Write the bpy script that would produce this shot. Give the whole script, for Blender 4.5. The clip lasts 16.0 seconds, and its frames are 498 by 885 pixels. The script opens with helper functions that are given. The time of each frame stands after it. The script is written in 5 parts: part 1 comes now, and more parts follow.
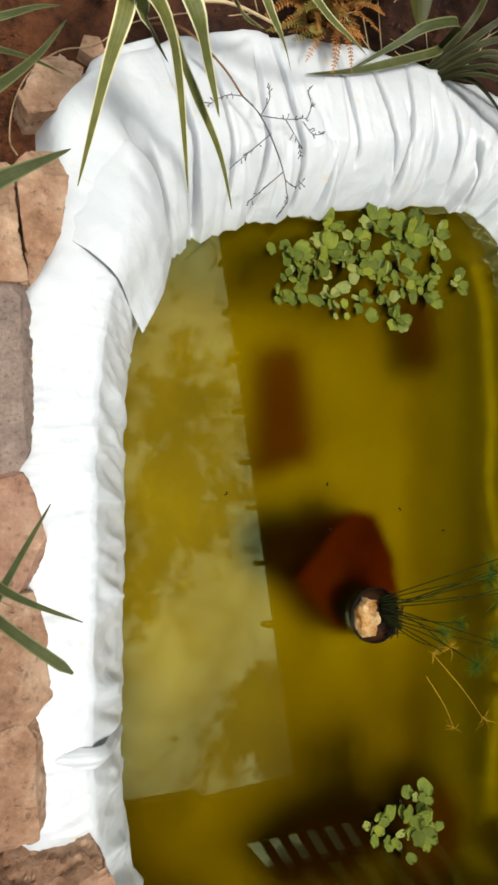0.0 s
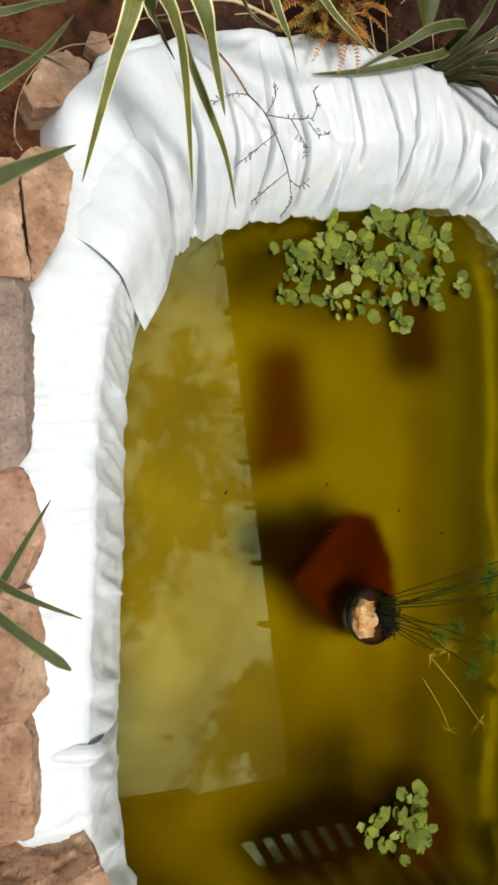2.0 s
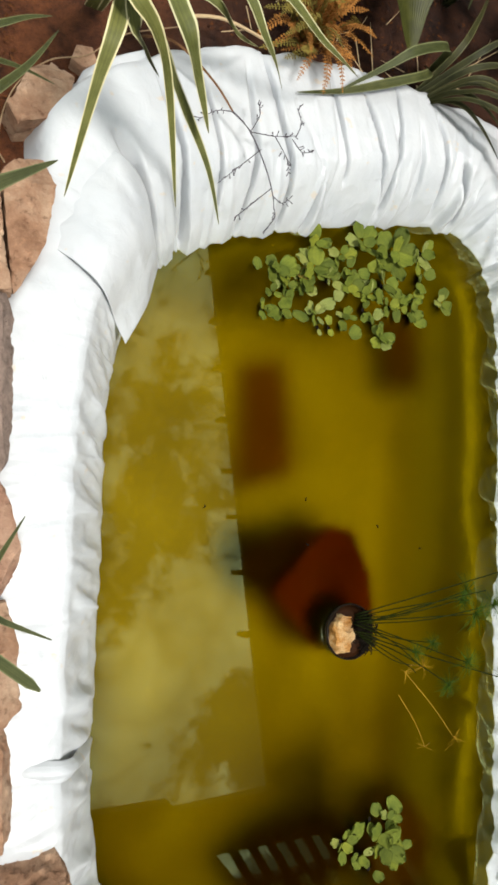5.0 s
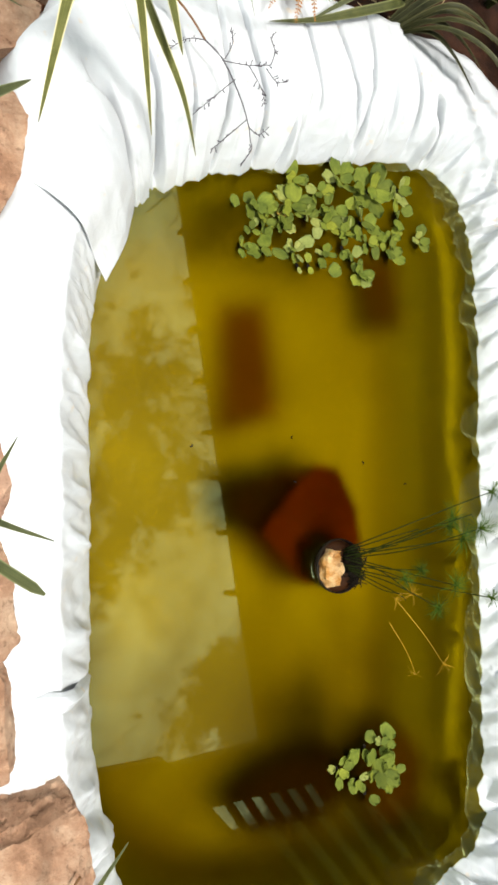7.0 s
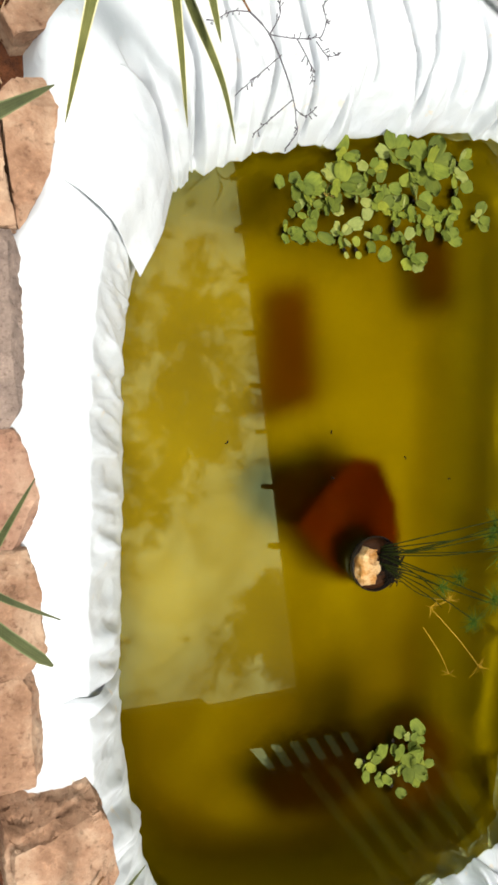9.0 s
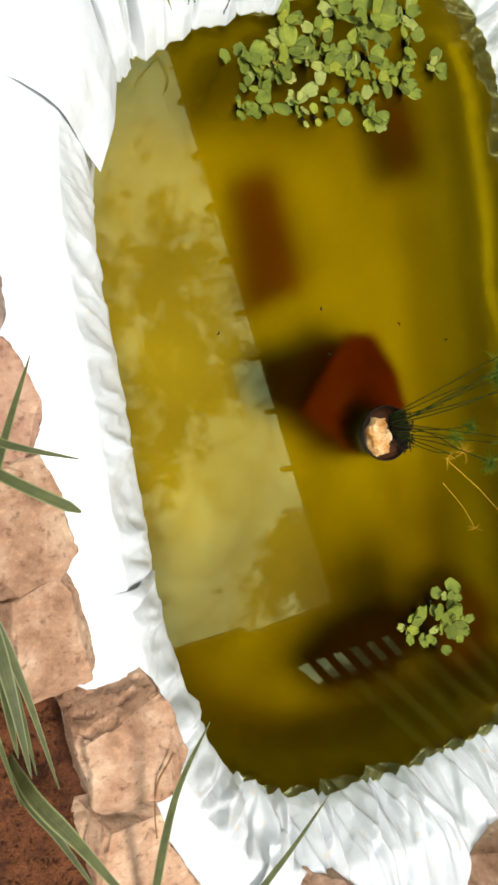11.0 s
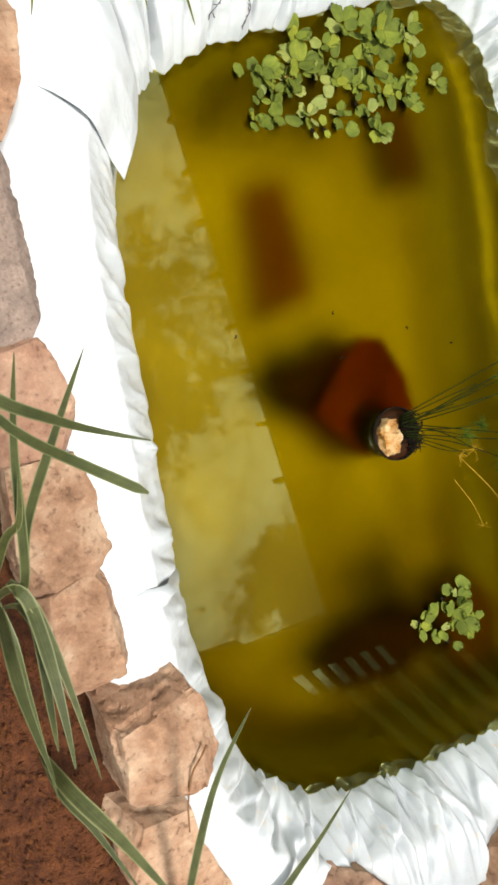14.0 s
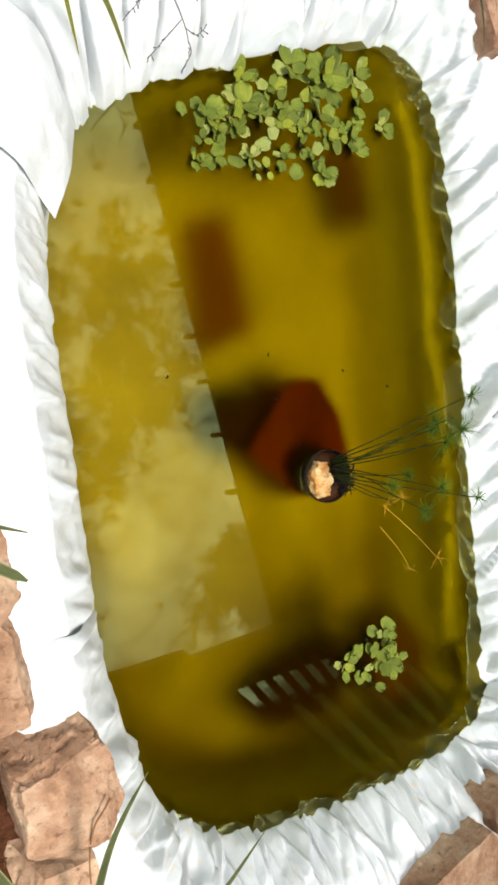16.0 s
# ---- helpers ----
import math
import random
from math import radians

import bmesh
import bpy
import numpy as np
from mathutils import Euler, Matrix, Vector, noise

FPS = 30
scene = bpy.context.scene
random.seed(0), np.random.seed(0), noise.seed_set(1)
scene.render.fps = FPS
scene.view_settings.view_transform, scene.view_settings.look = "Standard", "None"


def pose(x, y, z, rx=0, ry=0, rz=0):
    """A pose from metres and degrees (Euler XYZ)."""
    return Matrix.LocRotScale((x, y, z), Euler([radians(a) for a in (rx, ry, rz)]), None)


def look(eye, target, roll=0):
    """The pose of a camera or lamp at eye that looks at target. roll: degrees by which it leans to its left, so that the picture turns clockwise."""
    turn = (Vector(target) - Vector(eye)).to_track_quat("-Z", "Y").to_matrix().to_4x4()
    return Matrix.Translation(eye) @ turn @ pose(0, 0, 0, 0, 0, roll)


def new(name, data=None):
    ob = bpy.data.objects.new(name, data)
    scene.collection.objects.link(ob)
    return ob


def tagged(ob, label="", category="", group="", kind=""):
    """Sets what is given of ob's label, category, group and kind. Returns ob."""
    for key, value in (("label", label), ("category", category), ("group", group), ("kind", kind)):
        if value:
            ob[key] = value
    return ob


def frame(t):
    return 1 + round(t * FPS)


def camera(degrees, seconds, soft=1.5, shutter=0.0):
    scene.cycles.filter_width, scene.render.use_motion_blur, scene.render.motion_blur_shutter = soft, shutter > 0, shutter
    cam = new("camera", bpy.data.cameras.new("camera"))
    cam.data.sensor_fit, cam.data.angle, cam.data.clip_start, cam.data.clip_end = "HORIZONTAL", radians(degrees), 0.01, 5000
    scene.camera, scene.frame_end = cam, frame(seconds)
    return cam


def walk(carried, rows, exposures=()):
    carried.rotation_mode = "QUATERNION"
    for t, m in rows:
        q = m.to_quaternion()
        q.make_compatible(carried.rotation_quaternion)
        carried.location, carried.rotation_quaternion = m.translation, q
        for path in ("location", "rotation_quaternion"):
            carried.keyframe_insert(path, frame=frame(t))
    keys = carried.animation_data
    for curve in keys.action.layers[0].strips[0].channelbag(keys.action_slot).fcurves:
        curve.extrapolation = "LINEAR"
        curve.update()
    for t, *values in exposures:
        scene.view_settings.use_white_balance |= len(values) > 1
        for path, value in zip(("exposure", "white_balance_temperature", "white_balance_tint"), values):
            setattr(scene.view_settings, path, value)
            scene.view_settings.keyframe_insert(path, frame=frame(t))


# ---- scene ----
cam = camera(38.29, 16.0, 3.0)
PATH = [
    (0.0, 0.0011, 0.0013, 1.3996, 5.74, -25.63, 0.16),
    (0.5, -0.0023, 0.0023, 1.3992, 5.72, -25.43, 0.25),
    (1.0, -0.0051, 0.0016, 1.3976, 5.68, -25.24, 0.14),
    (1.5, -0.0061, 0.0004, 1.3956, 5.41, -25.22, 0.69),
    (2.0, -0.0009, 0.0007, 1.3972, 5.29, -25.80, 1.13),
    (2.5, 0.0024, 0.0102, 1.4020, 5.67, -26.68, 1.72),
    (3.0, 0.0009, 0.0140, 1.4021, 5.59, -26.68, 2.12),
    (5.5, 0.0070, 0.0150, 1.4049, 5.41, -27.58, 1.90),
    (6.0, 0.0077, 0.0006, 1.4016, 3.29, -28.92, 1.17),
    (6.5, -0.0031, -0.0275, 1.3932, 1.83, -28.80, 0.59),
    (7.0, -0.0071, -0.0546, 1.3947, 4.33, -28.71, -0.58),
    (7.5, -0.0164, -0.0718, 1.4086, 5.58, -29.14, -0.57),
    (8.0, -0.0238, -0.0552, 1.3959, 4.25, -27.13, 1.21),
    (8.5, 0.0141, 0.0154, 1.3861, 1.75, -26.14, 1.10),
    (9.0, 0.0386, 0.0792, 1.3752, -1.80, -24.60, 1.45),
    (9.5, 0.0682, 0.0945, 1.3587, -3.31, -22.61, -0.06),
    (10.0, 0.0528, 0.0395, 1.3678, -2.67, -24.38, -3.97),
    (10.2, 0.0554, 0.0100, 1.3754, -2.25, -24.36, -6.77),
    (12.3, -0.0359, -0.0647, 1.3700, -0.65, -26.06, -11.03),
    (12.5, -0.0393, -0.0667, 1.3695, -0.76, -26.24, -11.31),
    (13.0, -0.0403, -0.0490, 1.3724, -0.50, -26.31, -10.16),
    (13.5, -0.0474, -0.0426, 1.3782, -0.23, -26.76, -9.25),
    (14.0, -0.0589, -0.0632, 1.3723, 0.29, -26.28, -10.41),
    (14.5, -0.0495, -0.0565, 1.3838, 1.91, -27.38, -10.41),
    (15.0, -0.0147, -0.0249, 1.3850, 1.22, -26.97, -9.80),
    (15.5, 0.0170, 0.0023, 1.3937, -0.42, -27.75, -9.13),
    (16.0, 0.0268, 0.0178, 1.4045, -1.15, -29.01, -7.63),
]
EXPOSURE = [(0.0, -0.38), (5.5, -0.35), (6.5, 0.06), (8.0, 0.04), (9.0, 0.07), (12.5, 0.18), (13.5, 0.16), (14.5, 0.04), (16.0, 0.16)]
walk(cam, [(t, pose(*p)) for t, *p in PATH], EXPOSURE)

# ---- world, sun, exposure ----
SUN_FROM = Vector((0.10, -0.19, 1.00)).normalized()
CLOUDINESS = -1.55
CLOUDS = [(0.375, 0.44, 0.24, 0.62), (0.41, 0.27, 0.14, 0.25), (0.375, 0.10, 0.20, -0.08), (0.36, -0.02, 0.16, -0.18), (0.475, -0.14, 0.18, 0.55), (0.34, -0.26, 0.20, 0.50), (0.50, -0.315, 0.16, -0.70), (0.475, -0.435, 0.11, 0.80), (0.30, -0.45, 0.12, 0.30), (0.74, -0.64, 0.45, -0.30)]
world = bpy.data.worlds.new("sky")
scene.world = world
world.use_nodes = True
wn, wl = world.node_tree.nodes, world.node_tree.links
wn.clear()
sky = wn.new("ShaderNodeTexSky")
sky.sky_type, sky.sun_disc = "NISHITA", False
sky.sun_elevation = math.asin(SUN_FROM.z)
sky.sun_rotation = math.atan2(SUN_FROM.x, SUN_FROM.y)
sky.altitude, sky.air_density, sky.dust_density = 900.0, 1.0, 2.0
coord = wn.new("ShaderNodeTexCoord")
split = wn.new("ShaderNodeSeparateXYZ")
wl.new(coord.outputs["Generated"], split.inputs["Vector"])
low = wn.new("ShaderNodeMath")
low.operation = "MAXIMUM"
low.inputs[1].default_value = 0.12
wl.new(split.outputs["Z"], low.inputs[0])
# the cloud deck as a flat layer overhead
deck = wn.new("ShaderNodeVectorMath")
deck.operation = "DIVIDE"
spread = wn.new("ShaderNodeCombineXYZ")
for side in "XYZ":
    wl.new(low.outputs["Value"], spread.inputs[side])
wl.new(coord.outputs["Generated"], deck.inputs[0])
wl.new(spread.outputs["Vector"], deck.inputs[1])


def cloud_noise(scale, detail, rough, distort):
    t = wn.new("ShaderNodeTexNoise")
    t.inputs["Scale"].default_value, t.inputs["Detail"].default_value = scale, detail
    t.inputs["Roughness"].default_value, t.inputs["Distortion"].default_value = rough, distort
    wl.new(deck.outputs["Vector"], t.inputs["Vector"])
    return t.outputs["Fac"]


def cloud_sum(a, b, k):
    """a * k + b"""
    t = wn.new("ShaderNodeMath")
    t.operation = "MULTIPLY_ADD"
    t.inputs[1].default_value = k
    wl.new(a, t.inputs[0])
    if isinstance(b, float):
        t.inputs[2].default_value = b
    else:
        wl.new(b, t.inputs[2])
    return t.outputs["Value"]


billow, wisp = cloud_noise(4.6, 12.0, 0.66, 0.3), cloud_noise(24.0, 8.0, 0.65, 0.3)
dense = cloud_sum(billow, cloud_sum(wisp, CLOUDINESS, 1.7), 2.3)
# single clouds and gaps of the deck: centre, reach, thickness
for cx, cy, reach, more in CLOUDS:
    gap = wn.new("ShaderNodeVectorMath")
    gap.operation = "DISTANCE"
    gap.inputs[1].default_value = (cx, cy, 1.0)
    wl.new(deck.outputs["Vector"], gap.inputs[0])
    near = wn.new("ShaderNodeMapRange")
    near.interpolation_type = "SMOOTHSTEP"
    near.inputs["From Min"].default_value, near.inputs["From Max"].default_value = reach, 0.0
    wl.new(gap.outputs["Value"], near.inputs["Value"])
    dense = cloud_sum(near.outputs["Result"], dense, more)
cover = wn.new("ShaderNodeMapRange")
cover.inputs["From Min"].default_value, cover.inputs["From Max"].default_value = -1.4, -0.8
wl.new(dense, cover.inputs["Value"])
mass = wn.new("ShaderNodeMapRange")  # crisp-edged cloud bodies, lumpy inside
mass.interpolation_type = "SMOOTHSTEP"
mass.inputs["From Min"].default_value, mass.inputs["From Max"].default_value = 0.22, 0.68
wl.new(dense, mass.inputs["Value"])
lumps = cloud_sum(cloud_noise(11.0, 9.0, 0.62, 0.4), -20.0, 124.0)
lit = wn.new("ShaderNodeMath")
lit.operation = "MULTIPLY"
wl.new(mass.outputs["Result"], lit.inputs[0])
wl.new(lumps, lit.inputs[1])
tone = wn.new("ShaderNodeVectorMath")  # hazy blue shows between the clouds
tone.operation = "ADD"
tone.inputs[1].default_value = (5.6, 7.0, 5.8)
wl.new(lit.outputs["Value"], tone.inputs[0])
mixed = wn.new("ShaderNodeMix")
mixed.data_type = "RGBA"
back, wout = wn.new("ShaderNodeBackground"), wn.new("ShaderNodeOutputWorld")
back.inputs["Strength"].default_value = 0.053
wl.new(cover.outputs["Result"], mixed.inputs["Factor"])
wl.new(sky.outputs["Color"], mixed.inputs["A"])
wl.new(tone.outputs["Vector"], mixed.inputs["B"])
wl.new(mixed.outputs["Result"], back.inputs["Color"])
wl.new(back.outputs["Background"], wout.inputs["Surface"])

sun = new("sun", bpy.data.lights.new("sun", "SUN"))
sun.data.energy, sun.data.angle, sun.data.color = 4.9, radians(12), (1.0, 0.955, 0.89)
sun.matrix_world = look(SUN_FROM * 30, (0, 0, 0))

# ---- materials ----
def material(name, rough=0.7, metal=0.0):
    m = bpy.data.materials.new(name)
    m.use_nodes = True
    b = m.node_tree.nodes["Principled BSDF"]
    b.inputs["Roughness"].default_value, b.inputs["Metallic"].default_value = rough, metal
    return m, m.node_tree.nodes, m.node_tree.links, b


def noise_node(n, l, scale, detail=6.0, rough=0.6, vector=None, distort=0.0):
    t = n.new("ShaderNodeTexNoise")
    t.inputs["Scale"].default_value, t.inputs["Detail"].default_value = scale, detail
    t.inputs["Roughness"].default_value, t.inputs["Distortion"].default_value = rough, distort
    if vector is not None:
        l.new(vector, t.inputs["Vector"])
    return t


def ramp(n, l, fac, *stops):
    r = n.new("ShaderNodeValToRGB")
    e = r.color_ramp.elements
    while len(e) < len(stops):
        e.new(0.5)
    for k, (p, c) in zip(e, stops):
        k.position, k.color = p, (*c, 1) if len(c) == 3 else c
    l.new(fac, r.inputs["Fac"])
    return r


def blend(n, l, fac, a, b, how="MIX"):
    m = n.new("ShaderNodeMix")
    m.data_type, m.blend_type = "RGBA", how
    for s, v in (("Factor", fac), ("A", a), ("B", b)):
        if isinstance(v, (int, float)):
            m.inputs[s].default_value = v
        elif isinstance(v, tuple):
            m.inputs[s].default_value = (*v, 1)
        else:
            l.new(v, m.inputs[s])
    return m


def bump(n, l, b, height, strength, distance):
    k = n.new("ShaderNodeBump")
    k.inputs["Strength"].default_value, k.inputs["Distance"].default_value = strength, distance
    l.new(height, k.inputs["Height"])
    l.new(k.outputs["Normal"], b.inputs["Normal"])


def place(n):
    return n.new("ShaderNodeNewGeometry").outputs["Position"]


def earthy(name, dark, mid, light, scale=18.0, rough=0.9, relief=0.004, vary=0.0):
    """Soil, stone and clay: three colours over two scales of noise, speckles, pale veins, and grain in the relief."""
    m, n, l, b = material(name, rough)
    p = n.new("ShaderNodeTexCoord").outputs["Object"] if vary else place(n)
    big, fine = noise_node(n, l, scale, 6, 0.65, p, 0.1), noise_node(n, l, scale * 7, 8, 0.7, p)
    c = ramp(n, l, big.outputs["Fac"], (0.27, dark), (0.42, mid), (0.55, tuple((u + w) / 2 for u, w in zip(mid, light))), (0.70, light))
    g = ramp(n, l, fine.outputs["Fac"], (0.35, (0.40, 0.35, 0.31)), (0.44, (0.93, 0.92, 0.91)), (0.57, (1.03, 1.03, 1.02)), (0.66, (1.38, 1.36, 1.32)))
    out = blend(n, l, 0.8, c.outputs["Color"], g.outputs["Color"], "MULTIPLY").outputs["Result"]
    if vary:
        vein = ramp(n, l, noise_node(n, l, scale * 1.7, 5, 0.7, p, 1.5).outputs["Fac"], (0.49, (0, 0, 0)), (0.50, (0.10, 0.10, 0.10)), (0.51, (0, 0, 0)))
        out = blend(n, l, vein.outputs["Color"], out, tuple(min(1, v * 1.35) for v in light)).outputs["Result"]
        info = n.new("ShaderNodeObjectInfo")
        v = ramp(n, l, info.outputs["Random"], (0.0, (1 - vary, 1 - vary, 1 - vary)), (1.0, (1 + vary * 0.3, 1, 1 - vary * 0.2)))
        out = blend(n, l, 1.0, out, v.outputs["Color"], "MULTIPLY").outputs["Result"]
    l.new(out, b.inputs["Base Color"])
    b.inputs["Specular IOR Level"].default_value = 0.25
    mixed_height = blend(n, l, 0.5, big.outputs["Fac"], fine.outputs["Fac"])
    bump(n, l, b, mixed_height.outputs["Result"], 0.8, relief * 3.3)
    return m


SOIL = earthy("red_soil", (0.020, 0.006, 0.002), (0.066, 0.020, 0.0065), (0.15, 0.050, 0.017), 26.0, 0.95, 0.008)
STONE = earthy("tan_sandstone", (0.16, 0.083, 0.046), (0.305, 0.172, 0.106), (0.53, 0.385, 0.27), 9.0, 0.9, 0.005, 0.12)
GREY_STONE = earthy("grey_weathered_stone", (0.10, 0.072, 0.062), (0.21, 0.155, 0.13), (0.34, 0.255, 0.21), 22.0, 0.9, 0.005, 0.05)
PINK_STONE = earthy("pink_sandstone", (0.15, 0.075, 0.046), (0.27, 0.15, 0.102), (0.43, 0.29, 0.205), 8.0, 0.9, 0.005, 0.10)
LATERITE = earthy("wet_laterite_brick", (0.11, 0.012, 0.001), (0.17, 0.019, 0.002), (0.24, 0.032, 0.004), 11.0, 0.9, 0.004)
# near-black: the shade on the sunken blocks' near sides, put into a colour
SHADED_SIDE = earthy("shaded_block_side", (0.018, 0.004, 0.001), (0.03, 0.007, 0.001), (0.045, 0.012, 0.002), 11.0, 0.9, 0.004)
BROWN_BRICK = earthy("brown_sunken_brick", (0.15, 0.045, 0.003), (0.21, 0.070, 0.005), (0.27, 0.10, 0.008), 11.0, 0.9, 0.004)
SILTY_BRICK = earthy("silted_brick", (0.07, 0.026, 0.002), (0.11, 0.045, 0.004), (0.16, 0.07, 0.007), 11.0, 0.9, 0.004)
CREAM_STONE = earthy("cream_ochre_stone", (0.16, 0.05, 0.006), (0.44, 0.20, 0.045), (0.66, 0.47, 0.25), 38.0, 0.6, 0.003)
WOOD = earthy("dark_roof_timber", (0.05, 0.03, 0.02), (0.09, 0.055, 0.035), (0.13, 0.08, 0.05), 6.0, 0.8, 0.002)
PLASTER = earthy("house_plaster", (0.07, 0.05, 0.035), (0.10, 0.075, 0.05), (0.13, 0.10, 0.07), 3.0, 0.9, 0.002)
ROOF = earthy("dark_roof_sheet", (0.03, 0.024, 0.02), (0.045, 0.038, 0.03), (0.06, 0.05, 0.04), 4.0, 0.6, 0.001)



def shaded_soil():
    """Soil under the far plants, their shade put into its colour, fading into the bare red soil."""
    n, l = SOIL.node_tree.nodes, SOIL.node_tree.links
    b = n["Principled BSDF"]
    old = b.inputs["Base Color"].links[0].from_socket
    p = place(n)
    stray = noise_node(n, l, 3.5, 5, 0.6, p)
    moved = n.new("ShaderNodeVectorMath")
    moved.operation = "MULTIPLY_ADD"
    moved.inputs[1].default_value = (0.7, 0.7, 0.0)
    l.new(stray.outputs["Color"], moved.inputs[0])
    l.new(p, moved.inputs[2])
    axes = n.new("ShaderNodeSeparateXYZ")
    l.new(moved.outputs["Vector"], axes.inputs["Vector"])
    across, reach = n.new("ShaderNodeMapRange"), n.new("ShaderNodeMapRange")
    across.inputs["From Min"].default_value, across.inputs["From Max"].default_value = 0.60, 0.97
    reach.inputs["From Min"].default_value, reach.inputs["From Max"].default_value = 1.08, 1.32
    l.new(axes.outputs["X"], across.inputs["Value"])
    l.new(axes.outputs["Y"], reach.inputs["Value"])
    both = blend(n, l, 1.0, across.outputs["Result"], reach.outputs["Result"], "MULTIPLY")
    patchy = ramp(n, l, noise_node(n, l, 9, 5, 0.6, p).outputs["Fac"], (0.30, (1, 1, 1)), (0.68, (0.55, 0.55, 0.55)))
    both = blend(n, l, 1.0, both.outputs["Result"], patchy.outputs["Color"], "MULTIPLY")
    # near-black soil tone that paints in the shade under the plants
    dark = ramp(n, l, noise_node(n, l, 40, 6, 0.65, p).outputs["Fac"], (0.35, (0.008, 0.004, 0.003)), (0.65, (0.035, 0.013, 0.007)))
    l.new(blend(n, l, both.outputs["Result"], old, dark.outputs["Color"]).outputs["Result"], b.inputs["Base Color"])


shaded_soil()


def plastic_sheet():
    """White pond sheet: thin creases in the relief, ochre mud specks, and a coat of algae on what lies under water."""
    m, n, l, b = material("white_plastic_sheet", 0.38)
    p = place(n)
    axes = n.new("ShaderNodeSeparateXYZ")
    l.new(p, axes.inputs["Vector"])
    big, fine = noise_node(n, l, 9, 5, 0.6, p, 0.4), noise_node(n, l, 60, 4, 0.6, p)
    white = ramp(n, l, big.outputs["Fac"], (0.25, (0.475, 0.502, 0.535)), (0.6, (0.54, 0.558, 0.582)))
    specks = ramp(n, l, noise_node(n, l, 26, 3, 0.55, p).outputs["Fac"], (0.665, (0, 0, 0)), (0.72, (0.5, 0.5, 0.5)))
    clean = blend(n, l, specks.outputs["Color"], white.outputs["Color"], (0.60, 0.47, 0.32))
    algae = ramp(n, l, noise_node(n, l, 6, 5, 0.6, p).outputs["Fac"], (0.3, (0.40, 0.33, 0.07)), (0.7, (0.66, 0.58, 0.16)))
    # the floor's colour darkens towards the two ends, painting in the dimmer light there
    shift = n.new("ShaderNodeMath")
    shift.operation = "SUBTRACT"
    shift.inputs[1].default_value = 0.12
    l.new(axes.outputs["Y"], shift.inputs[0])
    from_middle = n.new("ShaderNodeMath")
    from_middle.operation = "ABSOLUTE"
    l.new(shift.outputs["Value"], from_middle.inputs[0])
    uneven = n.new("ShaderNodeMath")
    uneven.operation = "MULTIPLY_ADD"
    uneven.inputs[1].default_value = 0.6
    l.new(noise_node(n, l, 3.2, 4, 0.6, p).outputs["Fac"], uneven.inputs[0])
    l.new(from_middle.outputs["Value"], uneven.inputs[2])
    # multiplier on the floor colour: the dimmer ends, not a layer of its own
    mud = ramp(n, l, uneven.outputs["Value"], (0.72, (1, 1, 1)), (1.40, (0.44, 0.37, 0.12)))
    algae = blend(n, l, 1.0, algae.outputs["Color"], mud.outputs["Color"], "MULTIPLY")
    # the walls carry a green slime that the floor lacks
    wall = n.new("ShaderNodeMapRange")
    wall.inputs["From Min"].default_value, wall.inputs["From Max"].default_value = -0.32, -0.22
    l.new(axes.outputs["Z"], wall.inputs["Value"])
    streak = ramp(n, l, noise_node(n, l, 22, 4, 0.6, p, 0.8).outputs["Fac"], (0.35, (0.48, 0.48, 0.08)), (0.60, (0.64, 0.62, 0.13)), (0.74, (0.76, 0.74, 0.20)))
    algae = blend(n, l, wall.outputs["Result"], algae.outputs["Result"], streak.outputs["Color"])
    # a dark ring of slime where air and water meet
    slime = n.new("ShaderNodeMapRange")
    slime.inputs["From Min"].default_value, slime.inputs["From Max"].default_value = -0.075, -0.03
    l.new(axes.outputs["Z"], slime.inputs["Value"])
    patchy = blend(n, l, 1.0, slime.outputs["Result"], ramp(n, l, noise_node(n, l, 34, 4, 0.6, p, 0.6).outputs["Fac"], (0.38, (1, 1, 1)), (0.66, (0.25, 0.25, 0.25))).outputs["Color"], "MULTIPLY")
    algae = blend(n, l, patchy.outputs["Result"], algae.outputs["Result"], (0.14, 0.13, 0.018))
    edge = n.new("ShaderNodeMapRange")
    edge.inputs["From Min"].default_value, edge.inputs["From Max"].default_value = 0.003, -0.002
    l.new(axes.outputs["Z"], edge.inputs["Value"])
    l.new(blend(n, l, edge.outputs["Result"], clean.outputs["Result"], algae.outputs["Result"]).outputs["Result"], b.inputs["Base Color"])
    # crumples: flat little facets that meet in sharp lines, at two sizes
    stray = n.new("ShaderNodeVectorMath")
    stray.operation = "MULTIPLY_ADD"
    stray.inputs[1].default_value = (0.10, 0.10, 0.10)
    l.new(noise_node(n, l, 7, 3, 0.5, p).outputs["Color"], stray.inputs[0])
    l.new(p, stray.inputs[2])
    facets = []
    for scale in (13.0, 31.0):
        v = n.new("ShaderNodeTexVoronoi")
        v.feature = "F1"
        v.inputs["Scale"].default_value = scale
        l.new(stray.outputs["Vector"], v.inputs["Vector"])
        facets.append(v.outputs["Distance"])
    crumple = blend(n, l, 0.35, facets[0], facets[1])
    relief = blend(n, l, 0.45, crumple.outputs["Result"], noise_node(n, l, 24, 5, 0.5, p, 0.7).outputs["Fac"])
    bump(n, l, b, relief.outputs["Result"], 0.5, 0.012)
    return m


